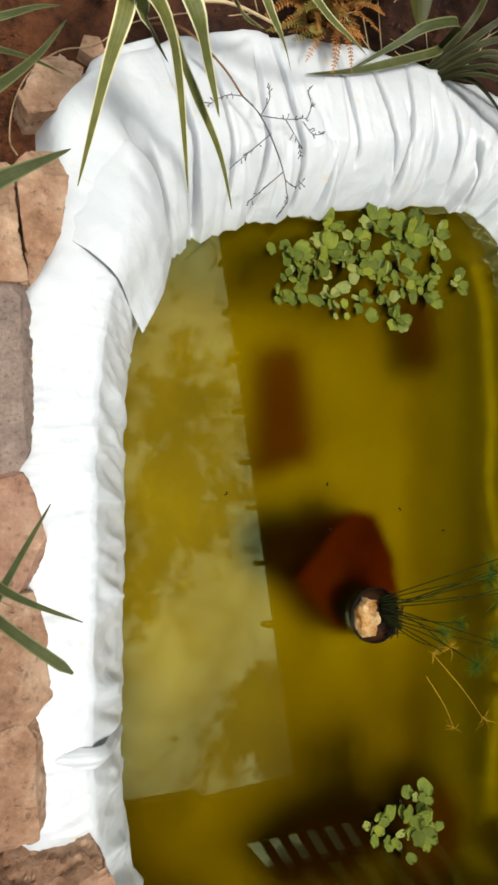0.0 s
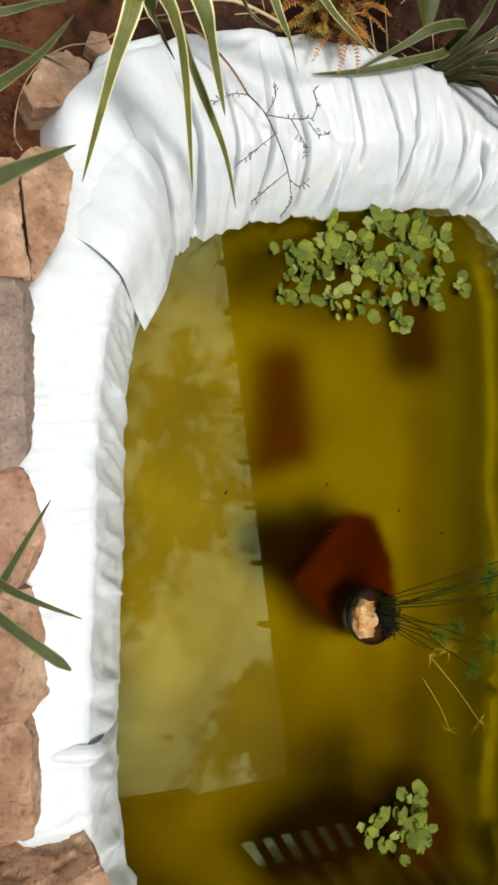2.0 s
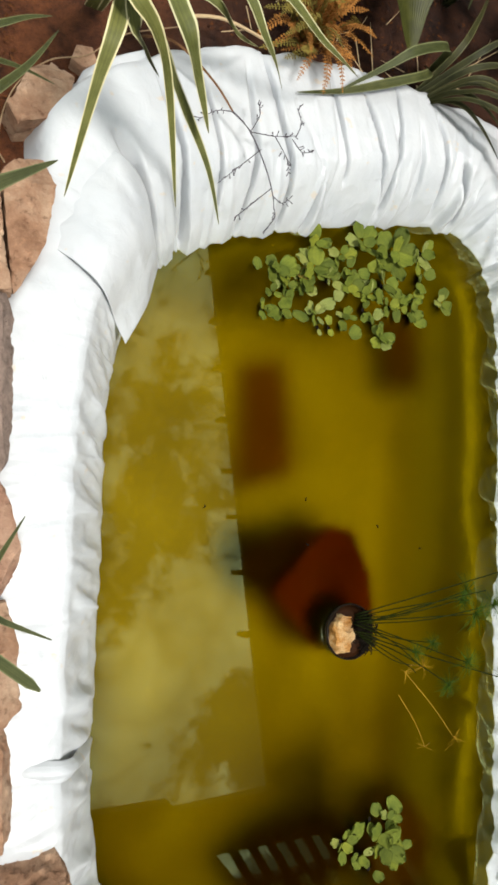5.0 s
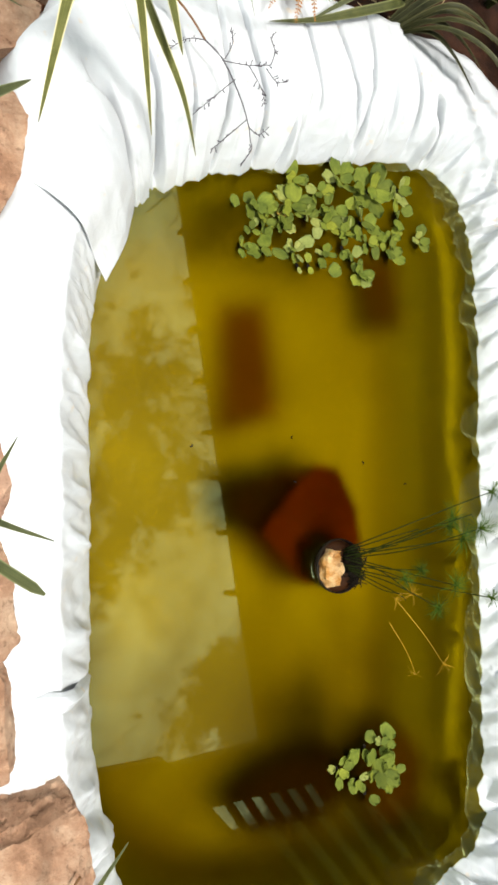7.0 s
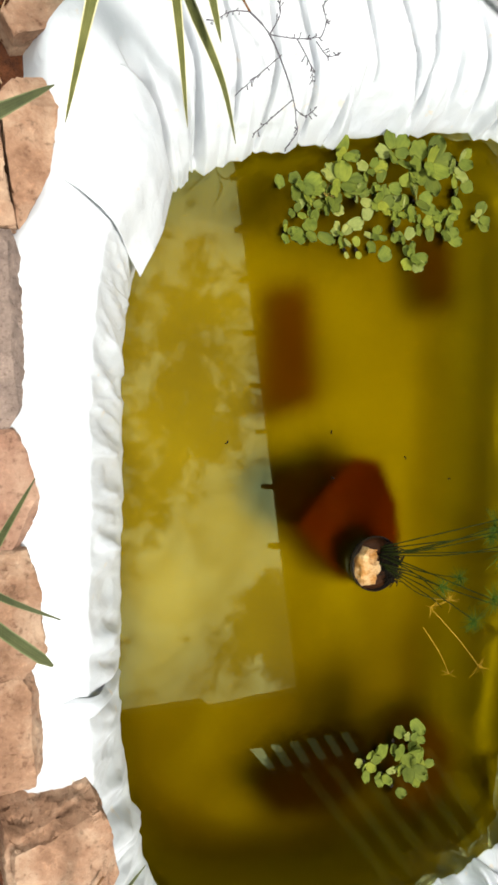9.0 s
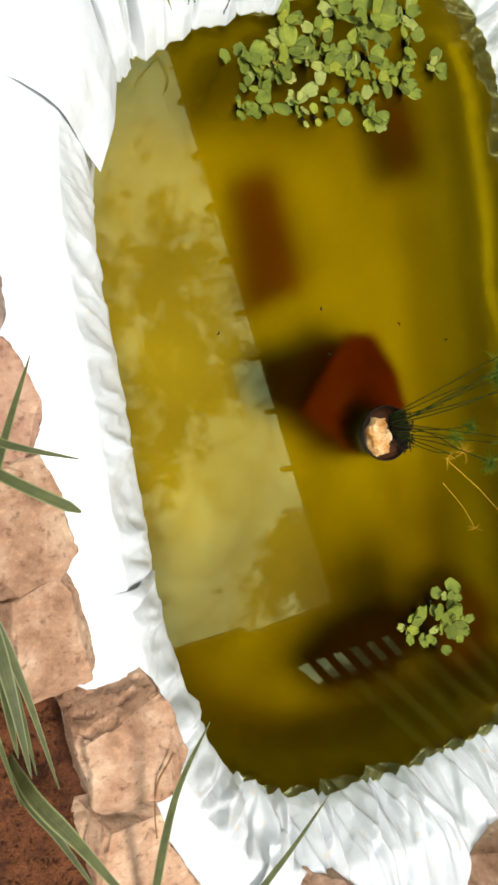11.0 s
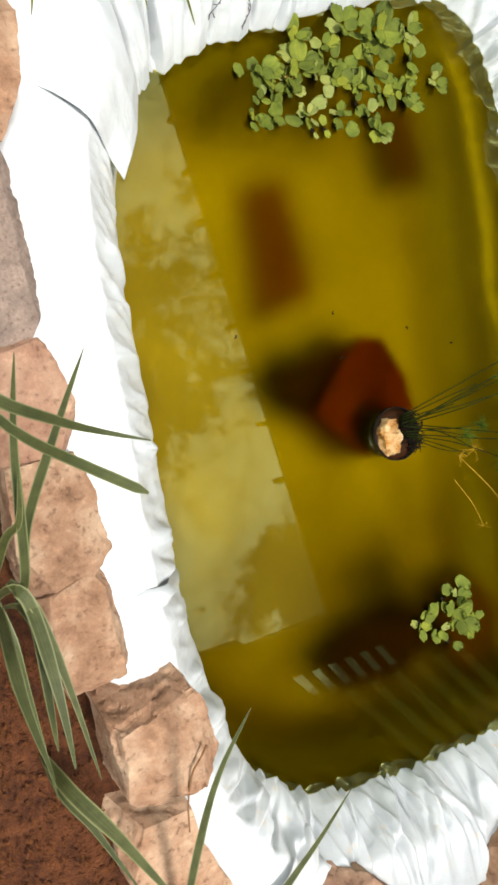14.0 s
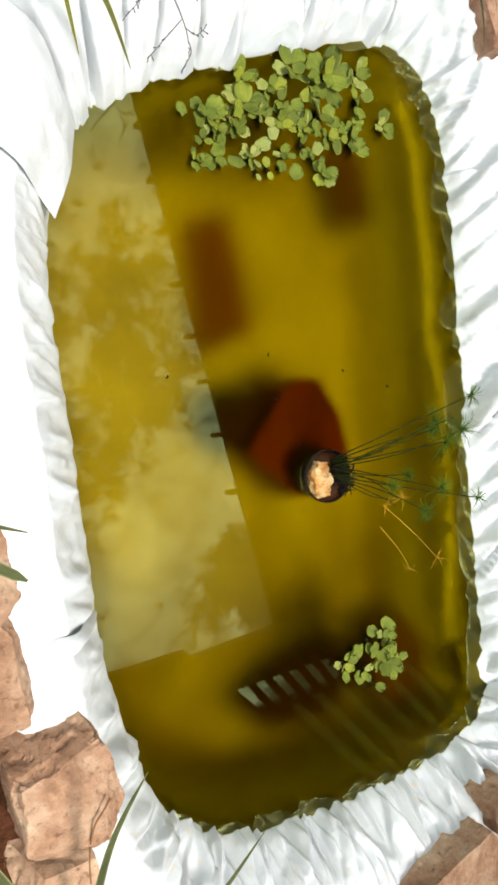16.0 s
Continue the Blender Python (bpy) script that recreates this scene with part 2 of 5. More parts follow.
def pond_water():
    """Murky water: a sharp sky reflection over a rough, yellow-green see-through body."""
    m = bpy.data.materials.new("murky_pond_water")
    m.use_nodes = True
    n, l = m.node_tree.nodes, m.node_tree.links
    n.clear()
    out = n.new("ShaderNodeOutputMaterial")
    clear = n.new("ShaderNodeBsdfRefraction")
    clear.inputs["Color"].default_value = (0.252, 0.196, 0.0009, 1)
    clear.inputs["Roughness"].default_value, clear.inputs["IOR"].default_value = 0.62, 1.33
    silt = n.new("ShaderNodeBsdfDiffuse")
    p = place(n)
    l.new(ramp(n, l, noise_node(n, l, 2.4, 4, 0.55, p).outputs["Fac"], (0.3, (0.20, 0.15, 0.002)), (0.7, (0.30, 0.235, 0.003))).outputs["Color"], silt.inputs["Color"])
    body, surface = n.new("ShaderNodeMixShader"), n.new("ShaderNodeMixShader")
    body.inputs["Fac"].default_value = 0.003
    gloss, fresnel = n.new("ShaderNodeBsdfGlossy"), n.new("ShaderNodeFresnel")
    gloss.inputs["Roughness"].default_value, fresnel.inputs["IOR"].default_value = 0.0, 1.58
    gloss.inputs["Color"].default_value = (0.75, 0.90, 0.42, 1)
    l.new(clear.outputs["BSDF"], body.inputs[1])
    l.new(silt.outputs["BSDF"], body.inputs[2])
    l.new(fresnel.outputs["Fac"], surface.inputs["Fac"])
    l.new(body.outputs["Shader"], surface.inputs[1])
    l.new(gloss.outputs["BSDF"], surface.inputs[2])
    l.new(surface.outputs["Shader"], out.inputs["Surface"])
    return m


def leafy(name, base, edge, dark, rough=0.5, stripe=True, vary=0.12):
    """Strap leaves: u runs across the blade, v along it; cream margins and long fine veins."""
    m, n, l, b = material(name, rough)
    uv = n.new("ShaderNodeUVMap").outputs["UV"]
    axes = n.new("ShaderNodeSeparateXYZ")
    l.new(uv, axes.inputs["Vector"])
    p = place(n)
    tone = ramp(n, l, noise_node(n, l, 30, 4, 0.6, p).outputs["Fac"], (0.3, dark), (0.7, base))
    colour = tone.outputs["Color"]
    long_way = n.new("ShaderNodeMapping")
    long_way.inputs["Scale"].default_value = (9.0, 0.6, 1.0)
    l.new(uv, long_way.inputs["Vector"])
    streak = ramp(n, l, noise_node(n, l, 1.0, 3, 0.6, long_way.outputs["Vector"]).outputs["Fac"], (0.38, (0.55, 0.58, 0.5)), (0.52, (1, 1, 1)), (0.66, (1.35, 1.3, 1.1)))
    colour = blend(n, l, 0.55 if stripe else 0.3, colour, streak.outputs["Color"], "MULTIPLY").outputs["Result"]
    vein = n.new("ShaderNodeTexWave")
    vein.bands_direction = "X"
    vein.inputs["Scale"].default_value = 5.0
    vein.inputs["Distortion"].default_value = 0.4
    l.new(uv, vein.inputs["Vector"])
    colour = blend(n, l, 0.35, colour, ramp(n, l, vein.outputs["Fac"], (0.2, (0.7, 0.7, 0.7)), (0.8, (1.15, 1.15, 1.1))).outputs["Color"], "MULTIPLY").outputs["Result"]
    if stripe:
        away = n.new("ShaderNodeMath")
        away.operation = "SUBTRACT"
        away.inputs[1].default_value = 0.5
        l.new(axes.outputs["X"], away.inputs[0])
        off = n.new("ShaderNodeMath")
        off.operation = "ABSOLUTE"
        l.new(away.outputs["Value"], off.inputs[0])
        rim = ramp(n, l, off.outputs["Value"], (0.37, (0, 0, 0)), (0.42, (1, 1, 1)))
        colour = blend(n, l, rim.outputs["Color"], colour, edge).outputs["Result"]
    info = n.new("ShaderNodeObjectInfo")
    each = ramp(n, l, info.outputs["Random"], (0.0, (1 - vary, 1 - vary, 1 - vary)), (0.7, (1, 1, 1)), (1.0, (1 + vary * 1.2, 1 + vary * 0.7, 1)))
    colour = blend(n, l, 1.0, colour, each.outputs["Color"], "MULTIPLY").outputs["Result"]
    l.new(colour, b.inputs["Base Color"])
    b.inputs["Specular IOR Level"].default_value = 0.25
    bump(n, l, b, vein.outputs["Fac"], 0.3, 0.001)
    return m


STRAP = leafy("variegated_strap_leaf", (0.14, 0.145, 0.045), (0.56, 0.53, 0.32), (0.08, 0.09, 0.024))
# the grey-green strap leaf darkened: shade at the pond's corner put into the colour
FAN_LEAF = leafy("shaded_olive_leaf", (0.044, 0.044, 0.013), (0.085, 0.085, 0.035), (0.018, 0.02, 0.006))
GREEN_STRAP = leafy("grey_green_strap_leaf", (0.072, 0.080, 0.026), (0.14, 0.15, 0.065), (0.035, 0.043, 0.012))
PALM = leafy("dark_green_leaf", (0.038, 0.044, 0.012), (0.1, 0.1, 0.05), (0.016, 0.02, 0.006), 0.5, False)
BROAD = leafy("broad_olive_leaf", (0.055, 0.058, 0.009), (0.1, 0.1, 0.05), (0.025, 0.028, 0.005), 0.5, False)
LETTUCE = leafy("water_lettuce_leaf", (0.165, 0.195, 0.020), (0.2, 0.3, 0.1), (0.075, 0.105, 0.009), 0.75, False, 0.35)
LETTUCE_PALE = leafy("yellowing_lettuce_leaf", (0.24, 0.26, 0.07), (0.2, 0.3, 0.1), (0.14, 0.17, 0.03), 0.6, False)
LETTUCE_OLD = leafy("rusting_lettuce_leaf", (0.42, 0.22, 0.03), (0.2, 0.3, 0.1), (0.26, 0.24, 0.05), 0.6, False)


def plain(name, colour, rough=0.6, vary=0.25, scale=60.0):
    m, n, l, b = material(name, rough)
    b.inputs["Specular IOR Level"].default_value = 0.12
    d = tuple(c * (1 - vary) for c in colour)
    l.new(ramp(n, l, noise_node(n, l, scale, 4, 0.6, place(n)).outputs["Fac"], (0.3, d), (0.7, colour)).outputs["Color"], b.inputs["Base Color"])
    return m


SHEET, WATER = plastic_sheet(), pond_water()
POT_PLASTIC = plain("black_pot_plastic", (0.02, 0.018, 0.016), 0.4)
POT_RIM = plain("scuffed_pot_rim", (0.022, 0.016, 0.012), 0.22, 0.5, 130)
POT_MUD = plain("wet_pot_mud", (0.038, 0.014, 0.005), 0.4)
STEM_GREEN = plain("papyrus_stem_green", (0.028, 0.040, 0.004), 0.85)
UMBEL_GREEN = plain("papyrus_umbel_green", (0.06, 0.11, 0.007), 0.85)
DRY_YELLOW = plain("dry_yellow_stem", (0.44, 0.25, 0.012), 0.6)
DRY_TWIG = plain("dry_grey_twig", (0.11, 0.10, 0.115), 0.9)
BROWN_TWIG = plain("brown_twig", (0.20, 0.10, 0.045), 0.8)
FERN_BROWN = plain("dried_fern", (0.40, 0.17, 0.04), 0.8, 0.5, 90)
FERN_OLIVE = plain("dried_olive_fern", (0.26, 0.20, 0.045), 0.8, 0.5, 90)
STRAW = plain("pale_straw", (0.52, 0.38, 0.22), 0.8)
LITTER = plain("dead_leaf_crumbs", (0.11, 0.038, 0.012), 0.9, 0.75, 90)
CORD = plain("tan_cord", (0.40, 0.27, 0.16), 0.8, 0.4, 160)
ROOT = plain("dark_roots", (0.014, 0.010, 0.006), 0.9)


def translucent_strip():
    """Weathered fibreglass roofing that lets a little daylight through."""
    m = bpy.data.materials.new("milky_roof_strip")
    m.use_nodes = True
    n, l = m.node_tree.nodes, m.node_tree.links
    b = n["Principled BSDF"]
    glow = n.new("ShaderNodeBsdfTranslucent")
    c = ramp(n, l, noise_node(n, l, 5, 4, 0.6, place(n)).outputs["Fac"], (0.3, (0.20, 0.21, 0.15)), (0.7, (0.30, 0.30, 0.22)))
    l.new(c.outputs["Color"], glow.inputs["Color"])
    l.new(glow.outputs["BSDF"], n["Material Output"].inputs["Surface"])
    n.remove(b)
    return m


MILKY = translucent_strip()

# ---- building helpers ----
def mesh_of(name, verts, faces, mat, smooth=True, uvs=None):
    me = bpy.data.meshes.new(name)
    me.from_pydata([tuple(v) for v in verts], [], faces)
    me.materials.append(mat)
    if smooth:
        me.polygons.foreach_set("use_smooth", [True] * len(me.polygons))
    if uvs is not None:
        layer = me.uv_layers.new(name="UVMap")
        for lp in me.loops:
            layer.data[lp.index].uv = uvs[lp.vertex_index]
    me.update()
    return me


def part(name, me, parent, label=""):
    ob = new(name, me)
    ob.parent = parent
    return tagged(ob, label) if label else ob


def thing(name, label, category, group="", at=(0, 0, 0), kind=""):
    ob = new(name)
    ob.location, ob.empty_display_size = at, 0.05
    return tagged(ob, label, category, group, kind)


def spline(points, count, closed=False):
    """Catmull-Rom through points, count samples."""
    p = np.array(points, float)
    k = len(p)
    out = []
    for i in range(count):
        u = i * k / count if closed else i * (k - 1) / (count - 1)
        j = min(int(u), k - 1 if closed else k - 2)
        t = u - j
        idx = [(j + d) % k if closed else min(max(j + d, 0), k - 1) for d in (-1, 0, 1, 2)]
        a, b, c, d = (p[q] for q in idx)
        out.append(0.5 * (2 * b + (c - a) * t + (2 * a - 5 * b + 4 * c - d) * t * t + (3 * b - a - 3 * c + d) * t ** 3))
    return np.array(out)


def tube(path, radii, sides=6):
    """Verts and faces of a round, tapering tube along a path."""
    path = np.array(path, float)
    verts, faces = [], []
    for i, q in enumerate(path):
        way = path[min(i + 1, len(path) - 1)] - path[max(i - 1, 0)]
        way = Vector(way).normalized()
        side = way.orthogonal().normalized()
        other = way.cross(side)
        r = radii[0] + (radii[1] - radii[0]) * i / (len(path) - 1)
        for s in range(sides):
            a = 2 * math.pi * s / sides
            verts.append(Vector(q) + side * (r * math.cos(a)) + other * (r * math.sin(a)))
    for i in range(len(path) - 1):
        for s in range(sides):
            a, b = i * sides + s, i * sides + (s + 1) % sides
            faces.append((a, b, b + sides, a + sides))
    faces.append(tuple(range(sides - 1, -1, -1)))
    faces.append(tuple(range((len(path) - 1) * sides, len(path) * sides)))
    return verts, faces


def joined(pieces):
    verts, faces = [], []
    for v, f in pieces:
        k = len(verts)
        verts.extend(v)
        faces.extend([tuple(i + k for i in q) for q in f])
    return verts, faces


def n3(x, y, z):
    return noise.noise((x, y, z))


# ---- pond: one sheet of plastic from its floor over the rim ----
# the line where sheet and water meet; then, there: reach and height of the crest, reach and height of the outer hem
RIM = [
    (0.400, 0.30, 0.10, 0.195, 0.245, 0.185), (0.430, 0.42, 0.11, 0.19, 0.235, 0.18), (0.500, 0.56, 0.16, 0.175, 0.33, 0.165),
    (0.660, 0.645, 0.14, 0.15, 0.355, 0.14), (0.850, 0.705, 0.13, 0.14, 0.335, 0.14), (1.060, 0.765, 0.13, 0.145, 0.30, 0.14),
    (1.270, 0.800, 0.12, 0.14, 0.25, 0.13), (1.380, 0.765, 0.11, 0.13, 0.22, 0.12), (1.450, 0.660, 0.12, 0.12, 0.22, 0.12),
    (1.475, 0.450, 0.13, 0.12, 0.30, 0.13), (1.468, 0.100, 0.13, 0.12, 0.36, 0.13), (1.452, -0.300, 0.13, 0.12, 0.36, 0.13),
    (1.450, -0.700, 0.13, 0.12, 0.32, 0.13), (1.440, -0.920, 0.12, 0.12, 0.24, 0.14), (1.330, -1.000, 0.10, 0.12, 0.20, 0.14),
    (1.100, -1.030, 0.10, 0.12, 0.20, 0.14), (0.850, -1.020, 0.09, 0.13, 0.24, 0.14), (0.700, -1.000, 0.09, 0.13, 0.22, 0.14),
    (0.560, -0.935, 0.09, 0.14, 0.22, 0.15), (0.470, -0.820, 0.09, 0.145, 0.19, 0.13), (0.430, -0.650, 0.10, 0.17, 0.16, 0.16),
    (0.400, -0.420, 0.10, 0.185, 0.24, 0.18), (0.400, -0.100, 0.105, 0.19, 0.245, 0.18), (0.395, 0.120, 0.105, 0.195, 0.245, 0.185),
]
N_RIM = 2100
rim = spline(RIM, N_RIM, True)
heart = np.array((0.93, -0.12))
ahead = np.roll(rim[:, :2], -1, 0) - np.roll(rim[:, :2], 1, 0)
ahead /= np.linalg.norm(ahead, axis=1)[:, None]
out_way = np.stack([-ahead[:, 1], ahead[:, 0]], 1)
if ((rim[0, :2] - heart) @ out_way[0]) < 0:
    out_way = -out_way
run = np.concatenate([[0], np.cumsum(np.linalg.norm(np.diff(rim[:, :2], axis=0), axis=1))])


CREASES = []
rnd = random.Random(77)
for k in range(340):
    s0 = rnd.random() * 5.15
    x, y = rim[int(s0 / 5.15 * (N_RIM - 1)), :2]
    loose = 0.45 if y > 0.5 else 3.0 if x > 1.25 else 0.9 if y < -0.75 else 0.5
    slant = rnd.gauss(-0.14 if x > 1.3 else 0.03 if x < 0.5 else 0.0, 0.05)
    v0 = rnd.uniform(1.0, 2.5)
    if (y > 0.5 and k % 9) or (x > 1.3 and k % 3):
        continue
    if (y < -0.85 or x > 1.3) and k % 2:  # broad facets on the inner slope
        w = rnd.uniform(0.03, 0.07)
        CREASES.append((s0, slant, w, w * rnd.uniform(0.4, 0.7), 1.5, rnd.uniform(2.7, 3.5), rnd.choice((0.1, 0.15, 0.85, 0.9))))
    elif x < 0.5 and y < 0.5:             # soft, slanting pleats on the near side
        w = rnd.uniform(0.025, 0.06)
        CREASES.append((s0, rnd.uniform(0.02, 0.08), w, w * rnd.uniform(0.18, 0.38), 1.8, rnd.uniform(2.8, 3.15), rnd.choice((0.25, 0.4, 0.7))))
    elif k % 3 == 0 and x < 1.25:  # thin, long valleys
        CREASES.append((s0, slant * 0.6, rnd.uniform(0.008, 0.016), -loose * rnd.uniform(0.007, 0.016), rnd.uniform(1.6, 2.2), rnd.uniform(2.9, 4.6), 0.5))
    else:           # wider, one-sided pleats
        w = rnd.uniform(0.012, 0.055 if x < 1.25 else 0.032)
        CREASES.append((s0, slant, w, loose * w * rnd.uniform(0.28, 0.62), v0, v0 + rnd.uniform(0.8, 2.4), rnd.choice((0.12, 0.2, 0.5, 0.8, 0.88))))


# the long creases of the far side: place at the water, place at the hem, where they start and end, width, depth
for s_low, s_high, v0, v1, w, deep in ((0.578, 0.562, 1.9, 4.2, 0.017, 0.034), (0.728, 0.722, 2.5, 4.1, 0.014, 0.020), (0.845, 0.795, 2.0, 4.1, 0.017, 0.027), (0.850, 0.891, 2.1, 4.3, 0.012, 0.025),
                                       (1.030, 0.990, 2.2, 3.9, 0.012, 0.022), (1.10, 1.02, 2.0, 3.0, 0.020, 0.037), (0.466, 0.527, 1.9, 3.9, 0.015, 0.024), (0.255, 0.29, 2.1, 3.5, 0.022, 0.037),
                                       (0.326, 0.356, 1.9, 4.0, 0.015, 0.027), (0.64, 0.72, 1.9, 2.7, 0.017, 0.027), (0.95, 0.93, 2.2, 3.6, 0.010, 0.015), (0.40, 0.43, 2.2, 3.9, 0.012, 0.017)):
    CREASES.append((s_low, (s_high - s_low) / 2, w * 0.55, -deep * 2.2, v0, v1, 0.3))


# small pointed tucks where the sheet dips into the water: place, width, reach, lopsidedness
SCALLOPS = []
rnd = random.Random(31)
place_s = 0.0
while place_s < 5.2:
    x, y = rim[min(N_RIM - 1, int(place_s / 5.2 * N_RIM)), :2]
    tight = (0.002, 0.008) if x < 0.46 and y < 0.4 else (0.002, 0.010) if x > 1.38 else (0.008, 0.030)
    w = rnd.uniform(0.018, 0.085)
    SCALLOPS.append((place_s, w, rnd.uniform(*tight), rnd.choice((0.15, 0.25, 0.5, 0.75, 0.85))))
    place_s += w * rnd.uniform(0.5, 2.2)


def pond_sheet():
    total = run[-1] + np.linalg.norm(rim[0, :2] - rim[-1, :2])
    # v: 0 floor, 1 foot of the inner wall, 2 water line, 3 crest, 4 hem, 5 tucked under
    steps = [0.0, 0.35, 0.7, 0.9, 1.0, 1.12, 1.22, 1.30, 1.36, 1.41, 1.45, 1.49, 1.54, 1.60, 1.64, 1.68, 1.72, 1.76, 1.83, 1.9] + [2 + i / 16 for i in range(17)] + [3 + i / 12 for i in range(1, 13)] + [4.3, 4.6, 5.0]
    m = len(steps)
    spot, height = np.zeros((N_RIM, m, 2)), np.zeros((N_RIM, m))
    push = np.zeros((N_RIM, m))
    for i in range(N_RIM):
        base, o = rim[i, :2], out_way[i]
        c, h, e, k = rim[i, 2:]
        e += 0.024 * n3(base[0] * 9, base[1] * 9, 4) + 0.012 * n3(base[0] * 19, base[1] * 19, 14) + 0.008 * n3(base[0] * 30, base[1] * 30, 6)
        a = run[i] / total * 2 * math.pi
        wall = 0.09 + 0.05 * min(1, max(0, (base[0] - 0.5) / 0.8)) + 0.06 * min(1, max(0, (base[0] - 1.3) / 0.12))
        cx, cy = math.cos(a) * 0.9, math.sin(a) * 0.9
        for q, v in enumerate(steps):
            if v <= 1:
                foot = base - o * wall
                xy, z = heart + (foot - heart) * v, -0.34 + 0.015 * n3(*(foot * v * 4), 3)
            elif v <= 2:
                t = v - 1
                xy, z = base - o * wall * (1 - t), -0.34 + 0.34 * t ** (2.6 - 1.2 * min(1, max(0, (base[0] - 1.3) / 0.12)))
            elif v <= 3:
                t = v - 2
                bow = (0.25 + 0.75 * min(1, max(0, (base[0] - 0.45) / 0.2))) * (1 - 0.8 * min(1, max(0, (-base[1] - 0.7) / 0.2))) * (1 - 0.8 * min(1, max(0, (base[0] - 1.3) / 0.1)))
                xy, z = base + o * c * t, h * (bow * math.sin(t * math.pi / 2) + (1 - bow) * t ** 0.95)
            elif v <= 4:
                t = v - 3
                xy, z = base + o * (c + (e - c) * t), h + (k - h) * t + 0.006 * math.sin(t * math.pi)
            else:
                t = v - 4
                xy, z = base + o * (e + 0.05 * t), k - 0.14 * t
            spot[i, q], height[i, q] = xy, z
            if v > 1:
                turn = a + (-0.05 if base[0] > 1.25 else 0.02 if base[0] < 0.45 else 0.004) * (v - 2)
                ridge = 0.5 - abs(n3(math.cos(turn) * 15, math.sin(turn) * 15, v * 0.9 + 3)) + 0.35 - 0.7 * abs(n3(math.cos(turn) * 36, math.sin(turn) * 36, v * 1.3))
                push[i, q] = (0.010 if base[0] > 1.25 else 0.004 if base[1] < -0.7 else 0.003 if base[1] > 0.5 else 0.0065) * min(1, max(0.15, (v - 1.9) * 1.5)) * ridge + 0.010 * n3(cx * 5, cy * 5, v * 1.3 + 9) + 0.0024 * n3(xy[0] * 34, xy[1] * 34, z * 34)
    vs = np.array(steps)[None, :]
    # a slack fold of the sheet runs along the far long side, rising close to the surface; here and there it breaks through
    far_side = np.clip((rim[:, 0] - 1.34) / 0.08, 0, 1) * np.clip((rim[:, 1] + 0.86) / 0.3, 0, 1)
    crest = np.array([0.055 + 0.02 * n3(0, y * 6, 2) + (0.065 + 0.05 * n3(3, y * 33, 7)) * math.exp(-((y + 0.28) / 0.26) ** 2) for y in rim[:, 1]])
    height += (far_side * crest)[:, None] * np.exp(-((vs - 1.69) / 0.065) ** 2)
    calm = np.interp(vs, [0, 1.0, 1.7, 2.0, 2.5, 3.4, 4.0, 5.0], [0, 0, 0.4, 0.42, 1.0, 1.0, 0.45, 0.2])
    along = run[:, None] + 0 * vs
    gentle = np.where((rim[:, 0] < 0.5)[:, None] & (vs < 2.5) & (vs > 1), np.clip((vs - 1.9) * 1.8, 0.12, 1), 1.0)
    tucked = gentle * np.where((rim[:, 1] < -0.9)[:, None] & (vs > 3.45), 0.15, 1.0)
    for s0, slant, w, a, v0, v1, skew in CREASES:
        d = along - s0 - slant * (vs - 2)
        d = (d + total / 2) % total - total / 2
        wide = np.where(d < 0, w * skew, w * (1 - skew) + 0.004)
        shape = np.clip(1 - np.abs(d) / wide, 0, 1)
        fade = np.clip((vs - v0) * 4, 0, 1) * np.clip((v1 - vs) * 1.6, 0, 1)
        push += a * shape * fade * calm * tucked
    for s0, w, a, skew in SCALLOPS:
        d = (run - s0 + total / 2) % total - total / 2
        narrow = np.clip(1.1 - (vs - 2.0) / 0.85, 0.12, 1)
        shape = np.clip(1 - np.abs(d)[:, None] / (np.where(d < 0, w * skew, w * (1 - skew))[:, None] * narrow), 0, 1)
        push += a * shape * np.interp(vs, [1.55, 1.9, 2.1, 2.85], [0, 1, 1, 0])
    # pleats stand out from the run of the sheet without thickening it
    window = 2 * (N_RIM // 80) + 1
    padded = np.concatenate([push[-(window // 2):], push, push[:window // 2]])
    sums = np.cumsum(np.concatenate([np.zeros((1, m)), padded]), 0)
    push = np.where(vs > 1.95, push - 0.8 * np.clip((sums[window:] - sums[:-window]) / window, 0, 1), push)
    deep_side = np.clip((rim[:, 0] - 1.15) / 0.2, 0, 1)[:, None] * np.clip((vs - 2.05) * 4, 0, 1)
    push *= 1 + 1.3 * deep_side
    # overlapping pleats of the far long side and the short side: a steep back and a long, lit front
    for i in range(N_RIM):
        x, y = rim[i, :2]
        side = max(min(1, max(0, (x - 1.36) / 0.07)), min(1, max(0, (-0.90 - y) / 0.08)) * 0.8)
        if side <= 0:
            continue
        for q, v in enumerate(steps):
            if v < 1.9 or v > 4.4:
                continue
            lay = run[i] + (0.13 if x > 1.3 else 0.03) * (v - 2) + 0.022 * n3(run[i] * 5, v * 0.9, 21)
            for gap, tall, shift in ((0.083, 0.040, 0.0), (0.047, 0.018, 5.3)):
                cell = math.floor(lay / gap + shift)
                f = lay / gap + shift - cell
                lot = 0.5 + 0.5 * math.sin(cell * 12.9898 + shift)
                if lot < 0.18:
                    continue
                ends = 2.5 + 2.0 * (0.5 + 0.5 * math.sin(cell * 4.7 + 1.3))
                saw = f / 0.16 if f < 0.16 else (1 - f) / 0.84
                push[i, q] += side * tall * lot * saw * min(1, max(0, (v - 1.9) * 4)) * min(1, max(0, (ends - v) * 1.5))
    slack = 0.055
